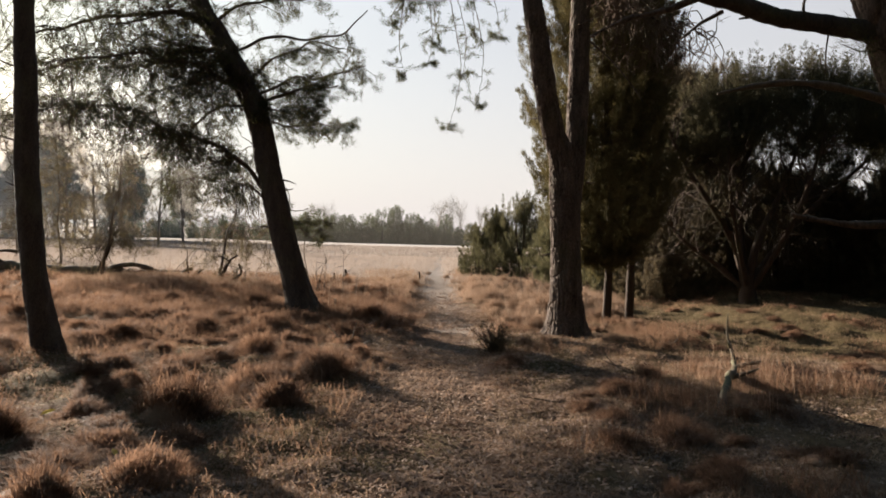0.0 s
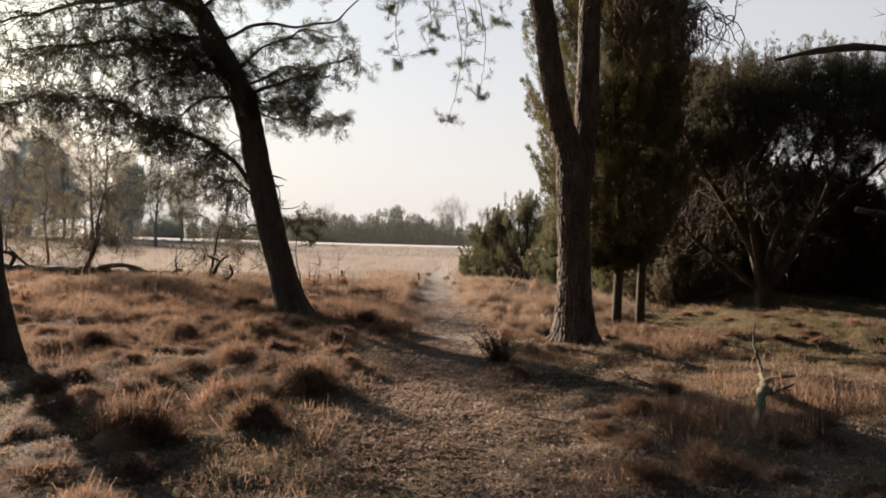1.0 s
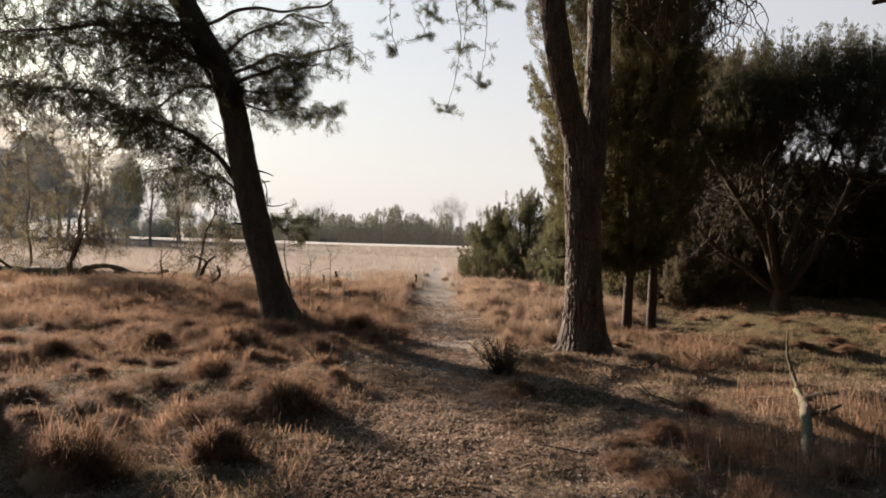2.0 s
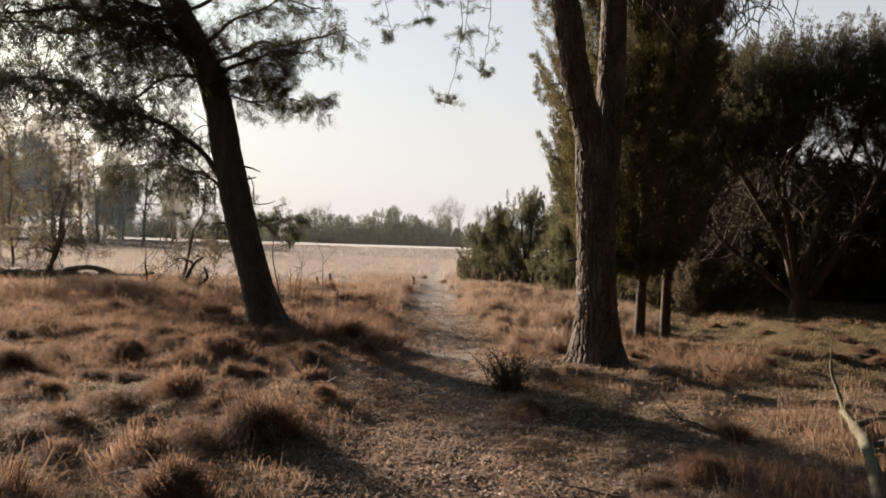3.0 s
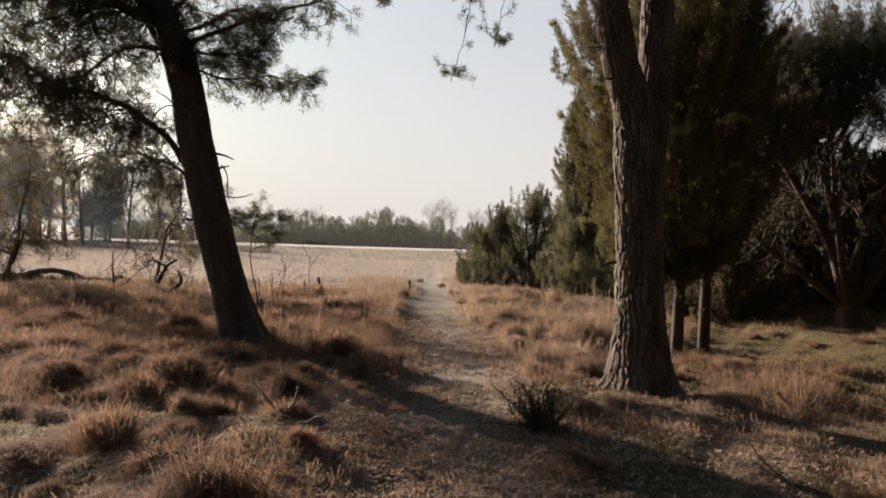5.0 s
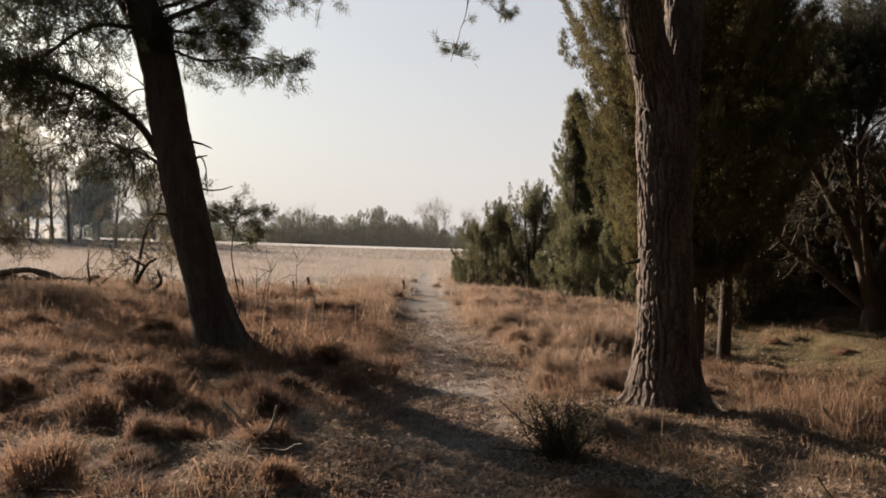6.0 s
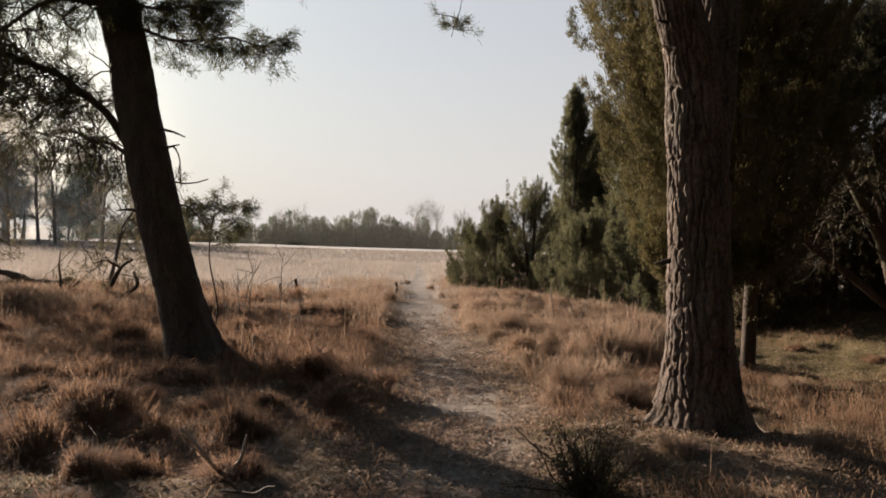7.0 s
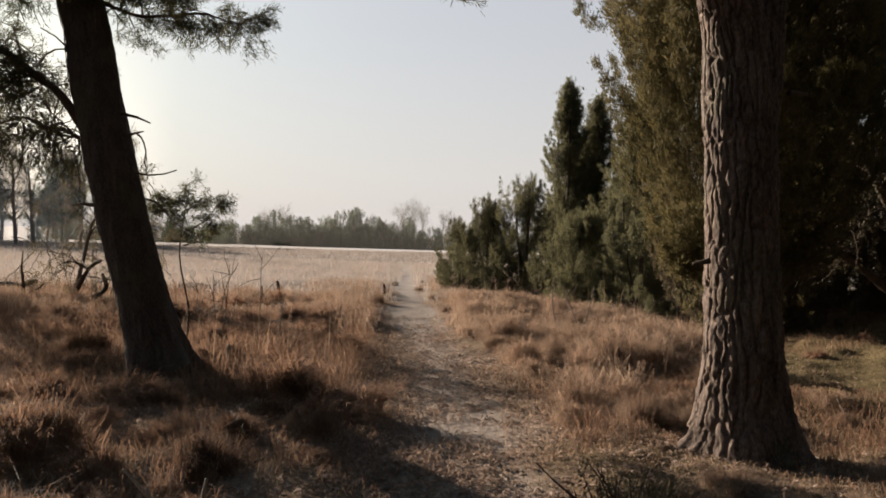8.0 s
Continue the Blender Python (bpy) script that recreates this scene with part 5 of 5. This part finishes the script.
def tussocks():
    kinds, straw_kinds = [], []
    for i, (reach, tall) in enumerate(((0.34, 0.36), (0.28, 0.3), (0.38, 0.34), (0.25, 0.26), (0.32, 0.42), (0.22, 0.22), (0.3, 0.27), (0.36, 0.3), (0.27, 0.34), (0.24, 0.3))):
        core, hair = Soup(), Soup()
        mound(core, reach, tall)
        root, way, h, b = tussock_arrays(1900, reach, tall)
        blades(hair, root, way, h * 1.05, RNG.uniform(0.0026, 0.0062, 1900), b * 1.1)
        if i in (0, 3, 5):
            pale = Soup()
            root, way, h, b = tussock_arrays(1200, reach, tall)
            blades(pale, root, way, h * 1.1, 0.004, b * 1.3)
            straw_kinds.append((core.mesh("mound", PEAT, True), pale.mesh("grass", STRAW), reach, tall))
        kinds.append((core.mesh("mound", PEAT, True), hair.mesh("blades", GRASS), reach, tall))
    spots = scatter(11000, -12, 10, -4.0, 24, 0.47)
    x, y = spots[:, 0], spots[:, 1]
    off = np.abs(x - path_x(y))
    p = np.stack([x, y, 0 * x], 1)
    n1 = fbm(p * 0.5 + 21, 3)
    left = (x < 0) & (off > 0.95 + 0.25 * n1 + 0.6 * (y < 7)) & (n1 > -0.5 + 0.3 * smooth01(y, 11, 8)) & ((x > -4) | (y < 21.5))
    right = (x > 0) & (off > 0.95 + 0.2 * n1) & (n1 > -0.05) & ((x < 2.7) | (RNG.random(len(x)) < 0.35))
    clear = np.ones(len(x), bool)
    for cx, cy, r in ((2.0, 11.4, 0.7), (-2.52, 13.9, 0.42), (-4.6, 8.85, 0.4), (0.8, 9.85, 0.3), (4.4, 5.65, 0.5), (3.0, 7.8, 0.45), (2.9, 14.0, 0.3), (6.7, 16.4, 0.7), (-2.25, 6.35, 0.6), (-1.45, 6.85, 0.45)):
        clear &= np.hypot(x - cx, y - cy) > r
    near = np.hypot(x + 0.6, 0.8 * (y - 9))
    take = np.flatnonzero((left | right) & clear)
    take = take[np.argsort(near[take])]
    chosen = [(-2.25, 6.35, 0, 1.1), (-1.45, 6.85, 3, 1.05), (0.85, 9.0, 1, 0.8), (1.75, 7.2, 2, 0.6), (2.3, 8.3, 4, 0.55),
              (-1.85, 7.55, 2, 0.85), (-1.36, 8.15, 0, 0.8), (-1.0, 9.3, 1, 0.55), (-2.17, 9.1, 4, 0.75), (-3.56, 11.2, 2, 0.8), (-2.62, 10.7, 0, 0.85), (-1.8, 10.25, 6, 0.7)]
    chosen += [(x[i], y[i], RNG.integers(10), RNG.uniform(0.5, 1.0) * (1 if x[i] < 0 else 0.72)) for i in take]
    edges = [(-0.8, 18.6), (-0.85, 20.4), (-0.8, 22.6), (0.55, 21.0), (0.42, 24.0), (-0.75, 25.6), (-0.55, 29.4), (0.6, 17.6), (1.55, 10.85), (2.55, 10.95), (1.2, 10.5), (0.15, 27.2), (0.3, 31.0)]
    for i, (cx, cy) in enumerate(edges + [tuple(p) for p in scatter(900, 0.85, 3.6, 12.4, 25, 0.42)]):
        if i < len(edges) or off_path(cx, cy) > 0.85 and math.hypot(cx - 2.9, cy - 13.65) > 0.5 and (cx < 2.6 or cy < 20):
            core, hair, reach, tall = straw_kinds[RNG.integers(3)]
            ob = thing("straw_tussock", "pale straw-coloured grass tussock beside the path", "grass tussock", at_ground(cx, cy, 0.0), "straw tussocks")
            k = RNG.uniform(0.5, 1.1) * (0.75 if cy < 15 else 1.0) if i >= len(edges) else RNG.uniform(0.45, 0.7)
            ob.rotation_euler[2], ob.scale = RNG.uniform(0, 6.28), (k * RNG.uniform(0.85, 1.2), k, k * RNG.uniform(0.9, 1.5))
            part("mound", core, ob)
            part("grass", hair, ob, "", "stuff")
    far = Soup()
    for k, (cx, cy, i, s) in enumerate(chosen):
        core, hair, reach, tall = kinds[i]
        if k < 290:
            ob = thing("grass_tussock", "rusty orange moor grass tussock with drooping dry blades", "grass tussock", at_ground(cx, cy, 0.0), "grass tussocks")
            ob.rotation_euler, ob.scale = (RNG.normal(0, 0.12), RNG.normal(0, 0.12), RNG.uniform(0, 6.28)), (s * RNG.uniform(1.0, 1.15 if k < 13 else 1.6), s * RNG.uniform(0.95, 1.2), s * (1.05 if k < 13 and cx < 0 else RNG.uniform(0.55, 1.0) * (0.75 if cx > 0 else 1.0)))
            part("mound", core, ob)
            part("grass", hair, ob, "", "stuff")
        else:
            root, way, h, b = tussock_arrays(260, reach * s, tall * s)
            blades(far, root + np.array(at_ground(cx, cy, 0.0)), way, h, 0.008, b)
    thing("moor_grass", "rusty moor grass tussocks covering the heath", "grass", me=far.mesh("moor_grass", GRASS), kind="stuff")


def strew(name, label, mat, n, box, tall, width, keep, bend=(0.3, 1.2), category="grass"):
    """Loose blades over a stretch of ground, where keep(x, y, noise) allows."""
    x, y = RNG.uniform(box[0], box[1], n), RNG.uniform(box[2], box[3], n)
    n1 = fbm(np.stack([x, y, 0 * x], 1) * 0.9 + 5, 3)
    ok = keep(x, y, n1)
    x, y, n1 = x[ok], y[ok], n1[ok]
    root = np.stack([x, y, height(x, y) - 0.01], 1)
    a = RNG.uniform(0, 2 * math.pi, len(x))
    s = Soup()
    blades(s, root, np.stack([np.cos(a), np.sin(a)], 1), RNG.uniform(*tall, len(x)) * (1 + 0.3 * n1), RNG.uniform(*width, len(x)), RNG.uniform(*bend, len(x)))
    return thing(name, label, category, me=s.mesh(name, mat), kind="stuff")


def ground_cover():
    strew("short_grass", "short dry brown grass between the tussocks", GRASS, 240000, (-12, 9, -4, 25), (0.04, 0.16), (0.0028, 0.0055),
          lambda x, y, n: (off_path(x, y) > 0.55 + 0.35 * n) & ((x < 3) | (n > 0.1)) & (n > 0.45 * smooth01(y, 9, 6.5) - 0.5 + 0.15 * (x > 0)), (0.4, 1.6))
    strew("loose_grass", "long matted brown grass between the tussocks", GRASS, 150000, (-12, 3.5, 2.8, 24), (0.08, 0.26), (0.002, 0.0042),
          lambda x, y, n: (n > 0.75 * smooth01(y, 9.5, 7) - 0.35) & (off_path(x, y) > 0.95 - 0.3 * n) & ((x < 0) | (n > 0.35 - 0.4 * smooth01(y, 8, 9.5))), (0.7, 1.9))
    strew("mossy_turf", "short green-brown mossy turf under the junipers", TURF, 70000, (1.2, 11, 7, 22), (0.03, 0.1), (0.004, 0.009),
          lambda x, y, n: (x + 0.8 * n > 2.3), (0.4, 1.5))
    strew("mossy_turf", "low green-brown moss and grass between the tussocks", TURF, 150000, (-7, 4.5, 3, 15), (0.02, 0.08), (0.003, 0.006),
          lambda x, y, n: off_path(x, y) > 0.6 + 0.3 * n, (0.4, 1.5))
    strew("tall_straw", "tall pale straw grass along the path", STRAW, 46000, (0.4, 4.2, 13.5, 30), (0.13, 0.42), (0.004, 0.008),
          lambda x, y, n: (off_path(x, y) > 0.6 + 0.4 * n) & (n > -0.25 + 0.4 * smooth01(y, 18, 14)) & ((x < 2.2) | (y > 16)), (0.8, 1.9))
    strew("tall_straw", "tall pale straw grass on the open heath", STRAW, 36000, (-9, -0.4, 17.5, 28), (0.14, 0.42), (0.004, 0.008),
          lambda x, y, n: (off_path(x, y) > 0.55 + 0.4 * n) & (n > -0.3) & ((x > -4) | (y < 21)), (0.6, 1.8))
    strew("tall_moor_grass", "rusty tall grass on the open heath", GRASS, 36000, (-9, -0.4, 12.5, 20), (0.12, 0.36), (0.0035, 0.007),
          lambda x, y, n: (off_path(x, y) > 0.75 + 0.4 * n) & (n > -0.25), (0.6, 1.8))
    strew("path_grass", "short dry grass along the worn edges of the path", STRAW, 15000, (-1.1, 1.1, 11, 30), (0.03, 0.11), (0.004, 0.007),
          lambda x, y, n: (off_path(x, y) > 0.22 + 0.3 * n) & (n > -0.35), (0.6, 1.8))
    strew("tall_straw", "a few tall pale grass stems standing over the heath", STRAW, 1500, (-9, 4, 14, 28), (0.4, 0.75), (0.004, 0.006),
          lambda x, y, n: (off_path(x, y) > 0.9) & (n > 0.1), (0.1, 0.5))
    strew("thin_stems", "thin upright dry grass stems", STRAW, 900, (0.9, 4.2, 5.0, 11), (0.2, 0.55), (0.0025, 0.0045),
          lambda x, y, n: (n > 0.1) & (off_path(x, y) > 0.75), (0.1, 0.8))
    strew("wispy_grass", "thin brown wisps of dry grass over the litter", GRASS, 22000, (0.8, 5.2, 4.2, 12), (0.12, 0.38), (0.0025, 0.005),
          lambda x, y, n: (n > 0.3) & (off_path(x, y) > 0.8) & (np.abs(x - 3.0 - 0.43 * (y - 7.7)) > 0.3) & (np.hypot(x - 2.0, y - 11.4) > 0.45), (0.5, 1.6))
    strew("fallen_straw", "short pale straw and needles lying on the ground", STRAW, 60000, (-4.5, 4.5, 2.8, 13), (0.03, 0.1), (0.003, 0.0065),
          lambda x, y, n: (fbm(np.stack([x, y, 0 * x], 1) * 1.7 + 9, 3) > -0.3) & (off_path(x, y) < 3.5 - 2.0 * n), (1.5, 2.2))
    # moss in patches that also imitate dappled shade from the crowns
    strew("path_moss", "low moss and short grass in bare patches, set like dappled shade on the path", TURF, 90000, (-2.2, 2.8, 2.6, 11.5), (0.012, 0.05), (0.003, 0.006),
          lambda x, y, n: fbm(np.stack([x, y, 0 * x], 1) * 1.7 + 9, 3) < 0.1, (0.5, 1.8))
    strew("field_grass", "pale dry grass covering the open field", FIELD, 110000, (-30, 12, 23, 50), (0.12, 0.36), (0.006, 0.012),
          lambda x, y, n: (off_path(x, y) > 0.5 - 0.4 * (y > 29) + 0.3 * n) & (np.abs(x) < 0.72 * y + 3), (0.2, 1.0))
    strew("field_grass", "pale dry grass covering the far open field", FIELD, 70000, (-70, 25, 50, 100), (0.15, 0.35), (0.015, 0.035),
          lambda x, y, n: n > -0.6, (0.2, 1.0))
    # fallen leaves and bark flakes
    n = 130000
    x, y = RNG.normal(0.1, 0.95, n), 2.6 + 19 * RNG.beta(1.0, 2.2, n)
    more = RNG.random(n) < 0.34
    x = np.where(more, RNG.uniform(-4.8, 4.8, n), x)
    y = np.where(more & (RNG.random(n) < 0.6), RNG.uniform(2.6, 9.5, n), y)
    # leaves thinned in the same patches, to deepen the imitated dapple
    dapple = fbm(np.stack([x, y, 0 * x], 1) * 1.7 + 9, 3) + RNG.uniform(-1.0, 1.0, n) > -0.25
    x, y, n = x[dapple], y[dapple], int(dapple.sum())
    z = height(x, y) + RNG.uniform(0.002, 0.016, n)
    a, size = RNG.uniform(0, 2 * math.pi, n), RNG.uniform(0.009, 0.03, n)
    u = np.stack([np.cos(a), np.sin(a), RNG.normal(0, 0.3, n)], 1) * size[:, None]
    w = np.stack([-np.sin(a), np.cos(a), RNG.normal(0, 0.3, n)], 1) * (size * RNG.uniform(0.12, 0.6, n))[:, None]
    c = np.stack([x, y, z], 1)
    curl = np.zeros((n, 3))
    curl[:, 2] = size * RNG.uniform(0.1, 0.7, n)
    v = np.stack([c - u, c - w + curl, c + u, c + w + curl], 1).reshape(-1, 3)
    k = np.arange(n)[:, None] * 4
    s = Soup()
    s.add(v, np.concatenate([k + np.array([[0, 1, 2]]), k + np.array([[0, 2, 3]])]))
    thing("leaf_litter", "brown fallen leaves and bark flakes on the path", "leaf litter", me=s.mesh("leaf_litter", LITTER), kind="stuff")


def yellow_leaves():
    """Two bright fallen leaves in the litter: cupped blades with a midrib fold."""
    for x, y, size, turn in ((-3.31, 6.34, 0.06, 0.4), (-2.26, 5.22, 0.04, 2.1)):
        s, rows = Soup(), 9
        k = np.linspace(0, 1, rows)
        half = 0.55 * size * np.sin(math.pi * k ** 0.85) ** 0.8
        v = []
        for side in (-1, 0, 1):
            v.append(np.stack([(k - 0.5) * 2 * size, side * half, 0.35 * half * abs(side) + 0.25 * size * (k - 0.4) ** 2], 1))
        i = np.arange(rows - 1)
        s.add(np.concatenate(v), None, np.concatenate([np.stack([i + o, i + o + 1, i + o + 1 + rows, i + o + rows], 1) for o in (0, rows)]))
        ob = thing("fallen_leaf", "bright yellow fallen leaf lying in the litter", "leaf", at_ground(x, y, -0.03), "yellow fallen leaves", me=s.mesh("leaf", YELLOW_LEAF, True))
        ob.rotation_euler = (0.25, -0.3, turn)


reseed(113)
tussocks()
reseed(114)
ground_cover()
yellow_leaves()
